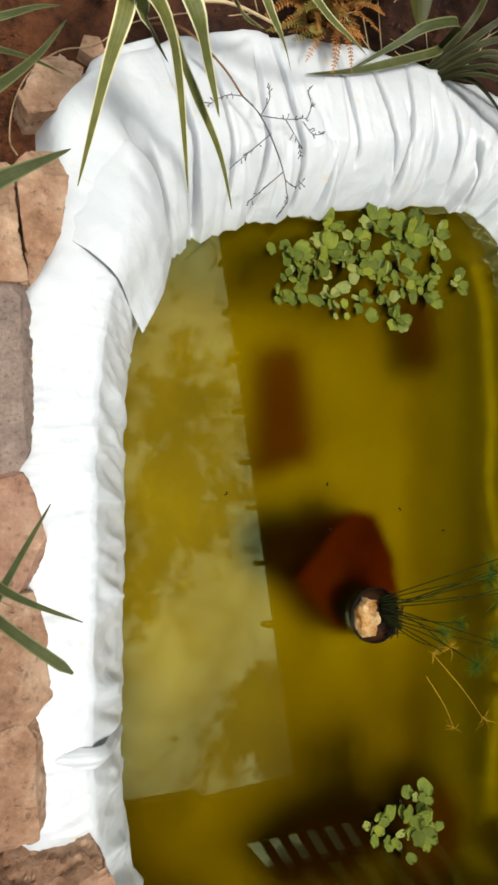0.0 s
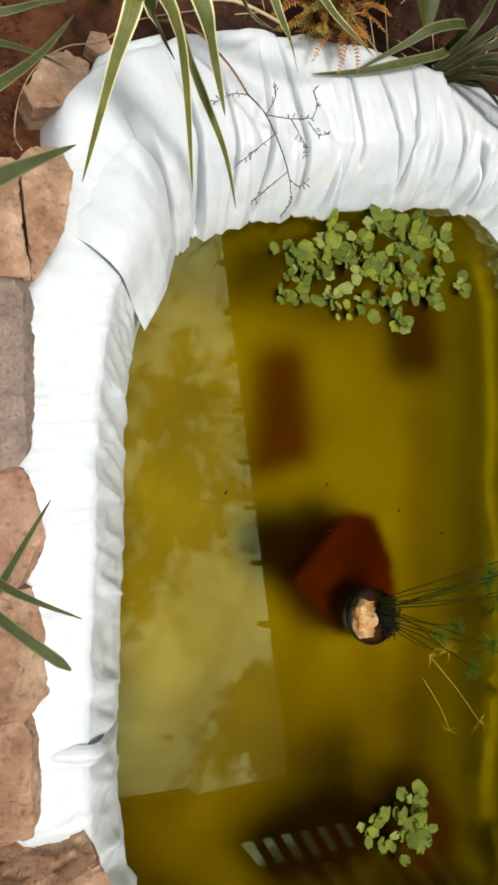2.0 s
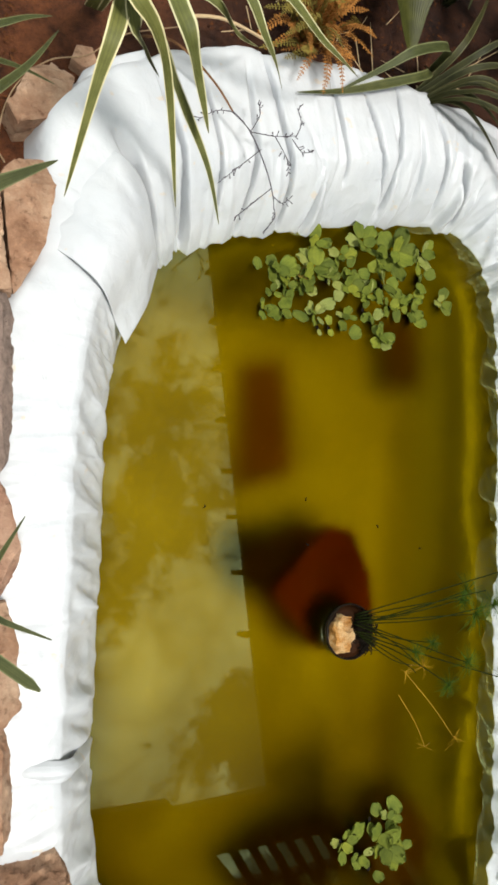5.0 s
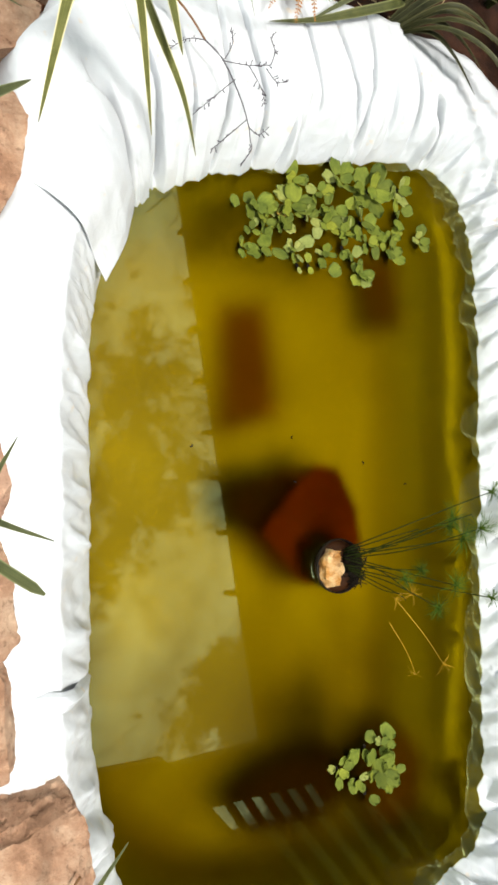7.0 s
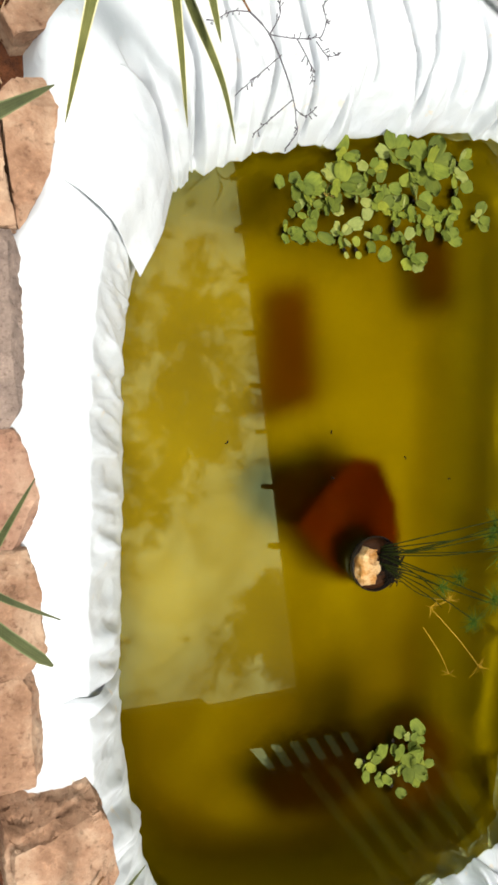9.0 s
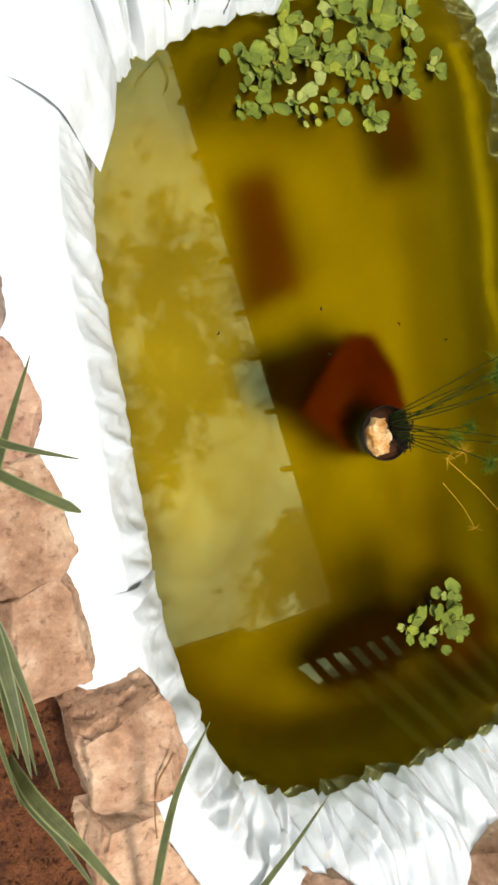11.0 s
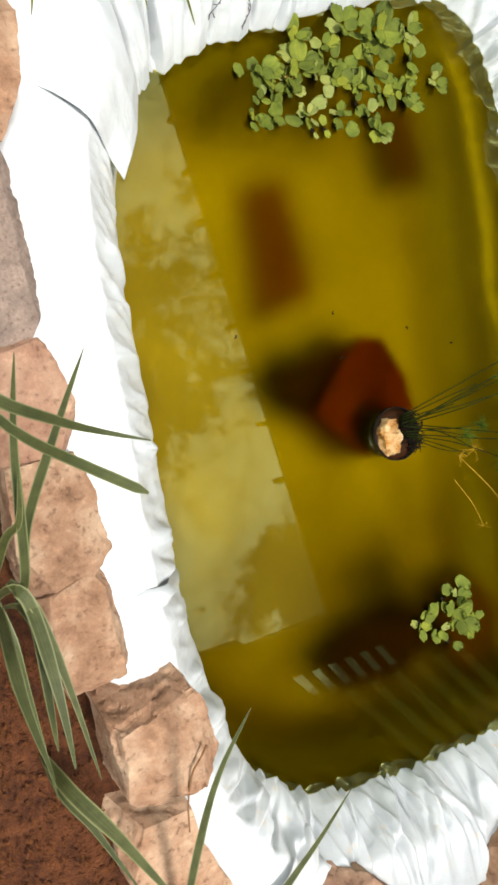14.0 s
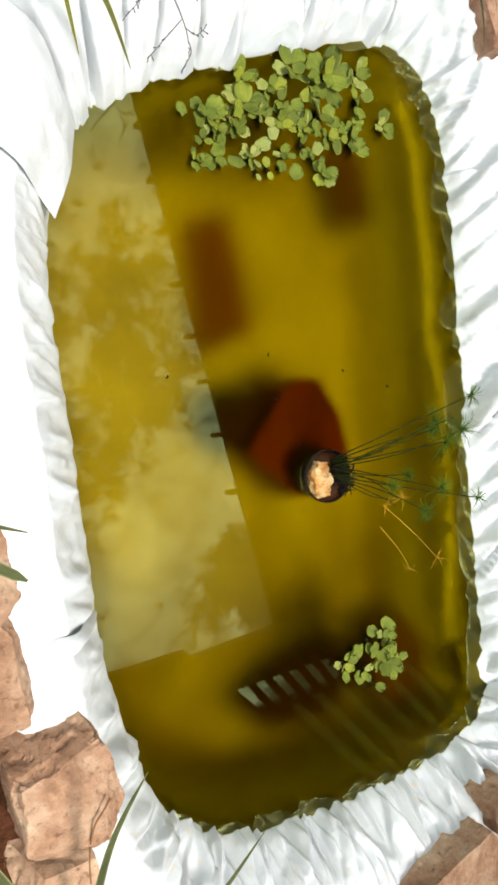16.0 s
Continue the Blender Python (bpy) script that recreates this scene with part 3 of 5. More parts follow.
    soft = (np.roll(push, 1, 0) + 2 * push + np.roll(push, -1, 0)) / 4
    push = np.where((vs > 1.95) & (rim[:, 0] > 1.1)[:, None], (np.roll(soft, 1, 0) + 2 * soft + np.roll(soft, -1, 0)) / 4, push)
    push = np.where((push > 0) & (vs > 1.95), slack * np.tanh(push / slack), push)
    lean = np.where((vs > 1) & (vs < 3), 0.55, 0.2)
    rise = np.where(vs > 2.1, 0.8, np.where(vs > 1, 0.25, 0))
    spot -= out_way[:, None, :] * (push * lean)[:, :, None]
    height += push * rise
    verts = np.concatenate([spot, height[:, :, None]], 2).reshape(-1, 3).tolist()
    faces = [(i * m + q, i * m + q + 1, (i + 1) % N_RIM * m + q + 1, (i + 1) % N_RIM * m + q) for i in range(N_RIM) for q in range(m - 1)]
    return mesh_of("pond_liner", verts, faces, SHEET)


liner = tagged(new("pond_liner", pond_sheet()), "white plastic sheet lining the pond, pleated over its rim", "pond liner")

# water level
ring = [(*(rim[i, :2] + out_way[i] * 0.035), 0.0) for i in range(0, N_RIM, 7)]
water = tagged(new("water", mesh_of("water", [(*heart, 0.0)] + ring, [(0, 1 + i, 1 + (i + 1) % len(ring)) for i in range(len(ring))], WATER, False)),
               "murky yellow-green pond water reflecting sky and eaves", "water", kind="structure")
water.visible_shadow = False  # daylight reaches the bottom
if water.data.polygons[0].normal.z < 0:
    water.data.flip_normals()


def flap(rows, label, loose=0.004):
    """A fold of the sheet lying over itself, lofted through a few lines."""
    k, per = 70, 50
    lines = [spline(r, k) for r in rows]
    grid = [spline([l[i] for l in lines], per) for i in range(k)]
    verts = []
    for i, col in enumerate(grid):
        for j, q in enumerate(col):
            u, v = i / k, j / per
            ridge = 0.5 - abs(n3(u * 1.1, v * 4 + u, 3)) + 0.12 - 0.25 * abs(n3(u * 2.0, v * 10 + u * 2, 8))
            verts.append((q[0], q[1], q[2] + loose * ridge + 0.002 * n3(q[0] * 40, q[1] * 40, 8)))
    faces = [(i * per + j, i * per + j + 1, (i + 1) * per + j + 1, (i + 1) * per + j) for i in range(k - 1) for j in range(per - 1)]
    me = mesh_of("fold", verts, faces, SHEET)
    ob = part("fold", me, liner, label)
    thick = ob.modifiers.new("thickness", "SOLIDIFY")
    thick.thickness = 0.0015
    return ob


flap([[(0.215, 0.490, 0.165), (0.268, 0.455, 0.200), (0.318, 0.415, 0.202), (0.370, 0.382, 0.115), (0.402, 0.352, 0.080)],
      [(0.225, 0.530, 0.165), (0.285, 0.500, 0.204), (0.340, 0.465, 0.205), (0.392, 0.425, 0.125), (0.424, 0.395, 0.080)],
      [(0.240, 0.580, 0.160), (0.310, 0.550, 0.200), (0.370, 0.520, 0.196), (0.420, 0.470, 0.125), (0.445, 0.440, 0.072)],
      [(0.265, 0.640, 0.155), (0.325, 0.610, 0.194), (0.385, 0.580, 0.180), (0.435, 0.530, 0.120), (0.462, 0.500, 0.060)],
      [(0.300, 0.690, 0.140), (0.345, 0.675, 0.182), (0.398, 0.632, 0.166), (0.440, 0.575, 0.105), (0.472, 0.530, 0.050)]], "corner fold lying over the sheet", 0.007)


flap([[(0.195, -0.372, 0.16), (0.245, -0.372, 0.180), (0.308, -0.378, 0.186), (0.350, -0.385, 0.105), (0.388, -0.392, 0.0)],
      [(0.195, -0.392, 0.165), (0.245, -0.390, 0.1925), (0.312, -0.394, 0.197), (0.360, -0.398, 0.120), (0.400, -0.402, 0.01)],
      [(0.195, -0.412, 0.16), (0.245, -0.410, 0.180), (0.306, -0.412, 0.186), (0.350, -0.412, 0.105), (0.388, -0.412, 0.0)]], "narrow tuck crossing the rim")
flap([[(1.600, -0.750, 0.078), (1.500, -0.755, 0.008), (1.440, -0.765, -0.032), (1.400, -0.770, -0.082)],
      [(1.610, -0.810, 0.098), (1.510, -0.820, 0.038), (1.440, -0.825, 0.010), (1.385, -0.825, -0.042)],
      [(1.600, -0.870, 0.088), (1.510, -0.880, 0.028), (1.450, -0.885, -0.002), (1.400, -0.880, -0.062)],
      [(1.580, -0.920, 0.078), (1.500, -0.930, -0.012), (1.450, -0.935, -0.052), (1.410, -0.930, -0.102)]], "crumpled fold bulging out of the water", 0.012)
flap([[(1.450, -1.090, 0.080), (1.440, -1.010, 0.010), (1.410, -0.960, -0.040), (1.390, -0.920, -0.090)],
      [(1.390, -1.100, 0.090), (1.370, -1.030, 0.040), (1.350, -0.985, -0.002), (1.330, -0.950, -0.050)],
      [(1.330, -1.120, 0.080), (1.300, -1.060, 0.020), (1.275, -1.015, -0.014), (1.255, -0.985, -0.060)],
      [(1.270, -1.130, 0.070), (1.240, -1.070, -0.010), (1.220, -1.030, -0.060), (1.200, -1.000, -0.110)]], "corner fold dipping into the water", 0.01)
flap([[(0.228, 0.724, 0.1), (0.26, 0.796, 0.1), (0.293, 0.877, 0.105), (0.349, 0.911, 0.11), (0.404, 0.939, 0.115)],
      [(0.257, 0.693, 0.125), (0.287, 0.765, 0.128), (0.322, 0.83, 0.13), (0.365, 0.862, 0.135), (0.417, 0.909, 0.13)],
      [(0.289, 0.661, 0.15), (0.318, 0.726, 0.155), (0.354, 0.791, 0.155), (0.394, 0.838, 0.15), (0.433, 0.879, 0.145)],
      [(0.329, 0.65, 0.125), (0.356, 0.709, 0.128), (0.392, 0.769, 0.125), (0.425, 0.817, 0.115), (0.452, 0.856, 0.11)]], "crumpled outer corner of the sheet", 0.016)


# ---- ground: one sheet with the pond's pit left open ----
def ground_sheet():
    verts, faces = [], []
    reach = [0.0, 0.03, 0.07, 0.12, 0.18, 0.25, 0.33, 0.42, 0.55, 0.7, 0.9, 1.2, 1.7, 2.5, 4, 7, 14, 40, 150, 900]
    pick = list(range(0, N_RIM, 7))
    for d in reach:
        for i in pick:
            b, o, e = rim[i, :2], out_way[i], rim[i, 4]
            far = rim[i, :2] - heart
            far = far / np.linalg.norm(far)
            w = min(1, d / 2.0)
            way = o * (1 - w) + far * w
            xy = b + o * (e - 0.03) + way * d
            rough = 0.012 * n3(xy[0] * 7, xy[1] * 7, 1) + 0.006 * n3(xy[0] * 24, xy[1] * 24, 2) if d < 6 else 0
            verts.append((xy[0], xy[1], (0.02 if d == 0 else 0.085) + rough))
    k = len(pick)
    for r in range(len(reach) - 1):
        for i in range(k):
            j = (i + 1) % k
            faces.append((r * k + i, r * k + j, (r + 1) * k + j, (r + 1) * k + i))
    me = mesh_of("ground", verts, faces, SOIL)
    if me.polygons[k * 3].normal.z < 0:
        me.flip_normals()
    return me


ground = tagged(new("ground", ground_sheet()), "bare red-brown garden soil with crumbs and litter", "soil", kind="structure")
# ---- stones round the rim ----
def stone(label, corners, z0, z1, seed, mat=STONE, tilt=(0.0, 0.0), rough=0.004, name="stone", group="stones round the pond", breaks=9, grain=0.009, cuts=(), grow=1.06):
    """A split block: a footprint raised to its height, planes broken off it, and a rough grain over what is left."""
    cut = random.Random(seed)
    mid = np.array(corners, float).mean(0)
    corners = [tuple(mid + (np.array(q) - mid) * grow) for q in corners]
    size = np.linalg.norm(np.array(corners) - mid, axis=1).mean()
    bm = bmesh.new()
    low = [bm.verts.new((x - mid[0], y - mid[1], 0)) for x, y in corners]
    high = [bm.verts.new(((x - mid[0]) * 0.99, (y - mid[1]) * 0.99, z1 - z0 + (x - mid[0]) * tilt[0] + (y - mid[1]) * tilt[1])) for x, y in corners]
    k = len(corners)
    bm.faces.new(low[::-1])
    bm.faces.new(high)
    for i in range(k):
        bm.faces.new((low[i], low[(i + 1) % k], high[(i + 1) % k], high[i]))
    tops = [v.co.copy() for v in high]
    for q in range(breaks):
        if q < breaks * 0.62:   # a chip off the upper edge
            i = cut.randrange(k)
            p = tops[i].lerp(Vector((0, 0, z1 - z0)), cut.uniform(0.02, 0.09))
            a = math.atan2(p.y, p.x) + cut.uniform(-0.7, 0.7)
            way = Vector((math.cos(a), math.sin(a), cut.uniform(0.5, 1.8))).normalized()
        else:                   # a shallow break across the top
            a = cut.uniform(0, 6.283)
            p = Vector((math.cos(a) * size * 0.45, math.sin(a) * size * 0.45, z1 - z0 - 0.002))
            way = Vector((math.cos(a) * cut.uniform(0.05, 0.18), math.sin(a) * cut.uniform(0.05, 0.18), 1)).normalized()
        got = bmesh.ops.bisect_plane(bm, geom=bm.verts[:] + bm.edges[:] + bm.faces[:], plane_co=p, plane_no=way, clear_outer=True)
        edges = [e for e in got["geom_cut"] if isinstance(e, bmesh.types.BMEdge)]
        if edges:
            bmesh.ops.edgeloop_fill(bm, edges=edges)
    for p, way in cuts:         # a broken side face, given in the place's own axes
        got = bmesh.ops.bisect_plane(bm, geom=bm.verts[:] + bm.edges[:] + bm.faces[:], plane_co=Vector(p) - Vector((mid[0], mid[1], z0)), plane_no=Vector(way).normalized(), clear_outer=True)
        edges = [e for e in got["geom_cut"] if isinstance(e, bmesh.types.BMEdge)]
        if edges:
            bmesh.ops.edgeloop_fill(bm, edges=edges)
    bmesh.ops.triangulate(bm, faces=bm.faces[:])
    for _ in range(7):
        long = [e for e in bm.edges if e.calc_length() > grain]
        if not long or len(bm.faces) > 12000:
            break
        bmesh.ops.subdivide_edges(bm, edges=long, cuts=1)
        bmesh.ops.triangulate(bm, faces=[f for f in bm.faces if len(f.verts) > 3])
    bmesh.ops.recalc_face_normals(bm, faces=bm.faces)
    bm.normal_update()
    for v in bm.verts:
        c = v.co
        d = 0.7 * n3(c.x * 16 + seed * 3.7, c.y * 16, c.z * 16) + 0.5 * n3(c.x * 45, c.y * 45 + seed, c.z * 45) + 0.4 * n3(c.x * 120, c.y * 120 + seed, c.z * 120)
        ledge = n3(c.x * 22, c.y * 22 + seed * 1.9, c.z * 60)
        v.co = c + v.normal * (rough * (d - 0.7 * (ledge > 0.18)))
    me = bpy.data.meshes.new(name)
    bm.to_mesh(me)
    bm.free()
    me.materials.append(mat)
    me.polygons.foreach_set("use_smooth", [True] * len(me.polygons))
    me.set_sharp_from_angle(angle=radians(34))
    ob = new(name, me)
    ob.location = (mid[0], mid[1], z0)
    return tagged(ob, label, "stone", group)


GROUND = 0.075
stone("small tan rock lying loose on the soil", [(0.15, 0.73), (0.18, 0.80), (0.22, 0.84), (0.26, 0.82), (0.24, 0.73), (0.17, 0.70)], GROUND, 0.165, 1, STONE, (0.1, -0.1))
stone("small brown rock half hidden by strap leaves", [(0.262, 0.875), (0.268, 0.905), (0.298, 0.91), (0.308, 0.88), (0.285, 0.865)], GROUND, 0.12, 14, STONE)
stone("tan slab with a ragged upper edge beside the liner", [(0.142, 0.58), (0.17, 0.62), (0.21, 0.63), (0.23, 0.58), (0.22, 0.48), (0.18, 0.385), (0.165, 0.43)], GROUND, 0.21, 2, STONE, (-0.2, 0.0))
stone("tan slab behind the ragged slab", [(0.02, 0.55), (0.135, 0.575), (0.155, 0.43), (0.17, 0.385), (0.02, 0.37)], GROUND, 0.21, 3, STONE)
stone("grey weathered block with a pinkish broken side", [(0.03, 0.345), (0.16, 0.37), (0.19, 0.31), (0.192, 0.23), (0.18, 0.11), (0.16, 0.07), (0.04, 0.065)], GROUND, 0.222, 4, GREY_STONE, (-0.05, 0.0), cuts=[((0.168, 0.22, 0.215), (0.8, 0.05, 0.6))])
stone("pink sandstone block beside the liner", [(0.05, 0.055), (0.17, 0.065), (0.19, 0.03), (0.208, -0.04), (0.208, -0.116), (0.06, -0.128)], GROUND, 0.218, 5, PINK_STONE, (0.0, 0.1))
stone("pitted tan block beside the liner", [(0.085, -0.132), (0.19, -0.126), (0.212, -0.19), (0.222, -0.28), (0.20, -0.31), (0.16, -0.33), (0.09, -0.335), (0.08, -0.27)], GROUND, 0.228, 6, STONE, (0.0, 0.05), 0.006)
stone("squared tan block with a dark side", [(0.095, -0.345), (0.20, -0.315), (0.22, -0.37), (0.232, -0.46), (0.21, -0.49), (0.12, -0.505), (0.105, -0.42)], GROUND, 0.232, 7, STONE, (-0.05, 0.0), cuts=[((0.203, -0.40, 0.23), (0.85, 0.05, 0.42))])
stone("large sunlit tan block standing high on the rim", [(0.158, -0.523), (0.21, -0.500), (0.289, -0.504), (0.322, -0.572), (0.346, -0.668), (0.307, -0.716), (0.264, -0.722), (0.188, -0.720), (0.175, -0.684), (0.170, -0.57)], GROUND, 0.255, 8, STONE, (0.0, -0.04), 0.006, cuts=[((0.21, -0.572, 0.252), (-0.22, 0.80, 0.45)), ((0.178, -0.61, 0.25), (-0.9, 0.05, 0.35))])
stone("low tan block shaded by the high one", [(0.158, -0.735), (0.288, -0.735), (0.30, -0.855), (0.355, -0.985), (0.24, -1.04), (0.17, -0.88)], GROUND, 0.170, 9, STONE, cuts=[((0.22, -0.790, 0.17), (0.05, 0.9, 0.38))])
stone("reddish rock behind the far hem of the liner", [(0.54, -1.04), (0.63, -1.07), (0.72, -1.18), (0.76, -1.33), (0.54, -1.25)], GROUND, 0.19, 10, PINK_STONE)
stone("flat tan slab behind the liner", [(0.845, -1.265), (0.915, -1.215), (1.015, -1.165), (1.125, -1.14), (1.22, -1.128), (1.26, -1.19), (1.28, -1.34), (1.005, -1.46)], GROUND, 0.21, 11, STONE)
stone("tan block in the pond's corner", [(1.265, -1.08), (1.335, -1.065), (1.42, -1.08), (1.52, -1.15), (1.48, -1.33), (1.37, -1.31), (1.312, -1.20), (1.27, -1.155)], GROUND, 0.21, 12, STONE)
stone("brown rock on the liner's outer hem", [(1.465, 0.86), (1.50, 0.745), (1.53, 0.74), (1.65, 0.80), (1.65, 0.94), (1.49, 0.92)], GROUND, 0.18, 13, PINK_STONE)

# ---- sunken bricks and the potted papyrus ----
FLOOR = -0.345
stone("red laterite block standing in the water under a pot", [(0.985, 0.018), (1.055, 0.005), (1.105, -0.10), (1.12, -0.19), (1.06, -0.285), (0.95, -0.28), (0.828, -0.148)], FLOOR, -0.10, 21, LATERITE, grain=0.03, breaks=2, grow=1.0, name="sunken_block", group="sunken blocks")
stone("brown brick lying deep in the murky water", [(0.80, 0.43), (0.95, 0.46), (0.965, 0.14), (0.80, 0.09)], FLOOR, -0.312, 22, BROWN_BRICK, (0.0, -0.13), grain=0.03, breaks=2, grow=1.0, name="sunken_block", group="sunken blocks")
stone("small dark brick deep in the murky water", [(1.21, 0.60), (1.46, 0.65), (1.48, 0.43), (1.23, 0.39)], FLOOR, -0.25, 23, SILTY_BRICK, grain=0.03, breaks=2, grow=1.0, name="sunken_block", group="sunken blocks")
stone("dark brown block standing in the water under a floating plant", [(1.17, -0.72), (1.20, -0.67), (1.30, -0.68), (1.37, -0.77), (1.34, -0.90), (1.20, -0.92), (1.16, -0.84)], FLOOR, -0.20, 24, SILTY_BRICK, grain=0.03, breaks=2, grow=1.0, name="sunken_block", group="sunken blocks")
# two added dark blocks, standing where the sunken blocks' near sides lie in shade
stone("near-black block added as the red block's shaded side under water", [(0.79, -0.04), (0.85, -0.015), (0.96, -0.005), (0.95, -0.08), (0.86, -0.15), (0.80, -0.15), (0.765, -0.09)], FLOOR, -0.15, 25, SHADED_SIDE, grain=0.03, breaks=2, grow=1.0, name="sunken_block", group="sunken blocks")
stone("near-black block added as the brown block's shaded side under water", [(0.76, -0.79), (0.88, -0.72), (1.10, -0.70), (1.15, -0.76), (1.13, -0.86), (1.00, -0.88), (0.82, -0.86)], FLOOR, -0.215, 26, SHADED_SIDE, grain=0.03, breaks=2, grow=1.0, name="sunken_block", group="sunken blocks")

# ---- strap leaves ----
def blade_mesh(name, points, width, mat, fold=0.25, twist=0.0, blunt=False, segs=22):
    path = spline(points, segs)
    verts, faces, uvs = [], [], []
    for i, q in enumerate(path):
        t = i / (segs - 1)
        way = Vector(path[min(i + 1, segs - 1)] - path[max(i - 1, 0)]).normalized()
        side = way.cross(Vector((0, 0, 1)))
        side = side.normalized() if side.length > 1e-4 else Vector((1, 0, 0))
        side = Matrix.Rotation(twist * (t - 0.5), 3, way) @ side
        up = side.cross(way)
        w = width * 0.5 * (0.55 + 0.45 * min(1, t * 4)) * (min(1, (1 - t) * 2.1) ** 0.75 if not blunt else min(1, (1 - t) * 14 + 0.25))
        w = max(w, 0.0006)
        for a in (-1, -0.5, 0, 0.5, 1):
            verts.append(Vector(q) + side * (w * a) + up * (w * fold * (abs(a) - 0.5)))
            uvs.append((0.5 + a * 0.5, t))
    for i in range(segs - 1):
        for a in range(4):
            k = i * 5 + a
            faces.append((k, k + 1, k + 6, k + 5))
    return mesh_of(name, verts, faces, mat, True, uvs)


def strap_plant(label, base, blades, mat):
    plant = thing("strap_leaf_plant", label, "plant", at=base)
    for width, points, *more in blades:
        local = [tuple(np.array(p) - np.array(base)) for p in points]
        part("leaf", blade_mesh("leaf", local, width, mat, blunt=bool(more)), plant)
    return plant


strap_plant("variegated strap-leaved plant arching over the liner, cream-edged leaves", (0.30, 1.02, 0.085), [
    (0.027, [(0.29, 1.01, 0.09), (0.28, 0.88, 0.40), (0.245, 0.70, 0.50), (0.23, 0.62, 0.45), (0.22, 0.505, 0.33)]),
    (0.034, [(0.30, 1.01, 0.09), (0.27, 0.88, 0.42), (0.25, 0.73, 0.53), (0.30, 0.70, 0.50), (0.35, 0.67, 0.42), (0.42, 0.555, 0.28)]),
    (0.034, [(0.31, 1.01, 0.09), (0.30, 0.88, 0.42), (0.34, 0.735, 0.50), (0.39, 0.69, 0.44), (0.435, 0.645, 0.38)]),
    (0.022, [(0.30, 0.74, 0.48), (0.34, 0.70, 0.44), (0.39, 0.68, 0.38), (0.47, 0.63, 0.30), (0.53, 0.57, 0.22)]),
    (0.024, [(0.31, 1.02, 0.09), (0.27, 0.86, 0.45), (0.265, 0.71, 0.50), (0.30, 0.70, 0.45), (0.34, 0.70, 0.40)]),
    (0.024, [(0.34, 1.02, 0.09), (0.44, 0.92, 0.40), (0.54, 0.84, 0.38), (0.625, 0.835, 0.28)]),
    (0.024, [(0.35, 1.03, 0.09), (0.48, 0.92, 0.42), (0.66, 0.88, 0.38), (0.80, 0.92, 0.28)]),
    (0.022, [(0.34, 1.03, 0.09), (0.42, 0.90, 0.36), (0.52, 0.90, 0.30), (0.61, 0.97, 0.20)]),
], STRAP)
strap_plant("strap-leaved plant beside the rim stones, narrow green leaves", (-0.05, 0.62, 0.085), [
    (0.030, [(-0.05, 0.61, 0.09), (-0.02, 0.42, 0.38), (0.06, 0.415, 0.45), (0.12, 0.455, 0.45), (0.187, 0.505, 0.44)]),
    (0.016, [(-0.05, 0.62, 0.09), (0.0, 0.48, 0.45), (0.07, 0.52, 0.50), (0.14, 0.64, 0.42), (0.19, 0.75, 0.36)]),
    (0.014, [(-0.04, 0.63, 0.09), (0.0, 0.62, 0.36), (0.06, 0.64, 0.40), (0.13, 0.68, 0.35), (0.20, 0.70, 0.30)]),
    (0.013, [(-0.04, 0.64, 0.09), (0.0, 0.68, 0.36), (0.08, 0.69, 0.40), (0.14, 0.74, 0.38), (0.18, 0.77, 0.36)]),
], GREEN_STRAP)
strap_plant("tall strap-leaved plant leaning over the stones, grey-green leaves", (0.02, -0.36, 0.085), [
    (0.0145, [(0.02, -0.35, 0.09), (-0.03, -0.12, 0.42), (-0.01, -0.01, 0.55), (0.06, -0.05, 0.64), (0.10, -0.075, 0.70), (0.155, -0.097, 0.725)]),
    (0.0115, [(0.02, -0.35, 0.09), (-0.04, -0.12, 0.38), (-0.01, 0.0, 0.50), (0.06, -0.075, 0.60), (0.10, -0.11, 0.66), (0.155, -0.150, 0.69)], True),
    (0.014, [(0.07, -0.30, 0.30), (0.08, -0.20, 0.36), (0.12, -0.08, 0.46), (0.16, 0.015, 0.52)]),
    (0.014, [(0.06, -0.34, 0.22), (0.07, -0.27, 0.33), (0.07, -0.09, 0.45), (0.08, 0.02, 0.52)]),
    (0.014, [(0.05, -0.28, 0.30), (0.075, -0.32, 0.33), (0.10, -0.44, 0.33), (0.12, -0.59, 0.34)]),
    (0.016, [(0.03, -0.30, 0.30), (0.02, -0.33, 0.45), (0.02, -0.38, 0.52), (0.03, -0.45, 0.58)]),
    (0.020, [(0.05, -0.28, 0.30), (0.07, -0.32, 0.33), (0.08, -0.43, 0.36), (0.085, -0.55, 0.36)]),
    (0.017, [(0.015, -0.36, 0.12), (0.02, -0.30, 0.30), (0.034, -0.348, 0.34), (0.046, -0.448, 0.31), (0.070, -0.657, 0.22)]),
    (0.019, [(0.03, -0.34, 0.15), (0.05, -0.29, 0.31), (0.071, -0.326, 0.33), (0.074, -0.473, 0.30), (0.077, -0.558, 0.27)]),
    (0.014, [(0.04, -0.35, 0.15), (0.065, -0.33, 0.29), (0.087, -0.429, 0.30), (0.10, -0.608, 0.24)]),
    (0.013, [(0.03, -0.35, 0.12), (0.05, -0.22, 0.33), (0.066, -0.186, 0.40), (0.070, -0.12, 0.45)]),
], GREEN_STRAP)
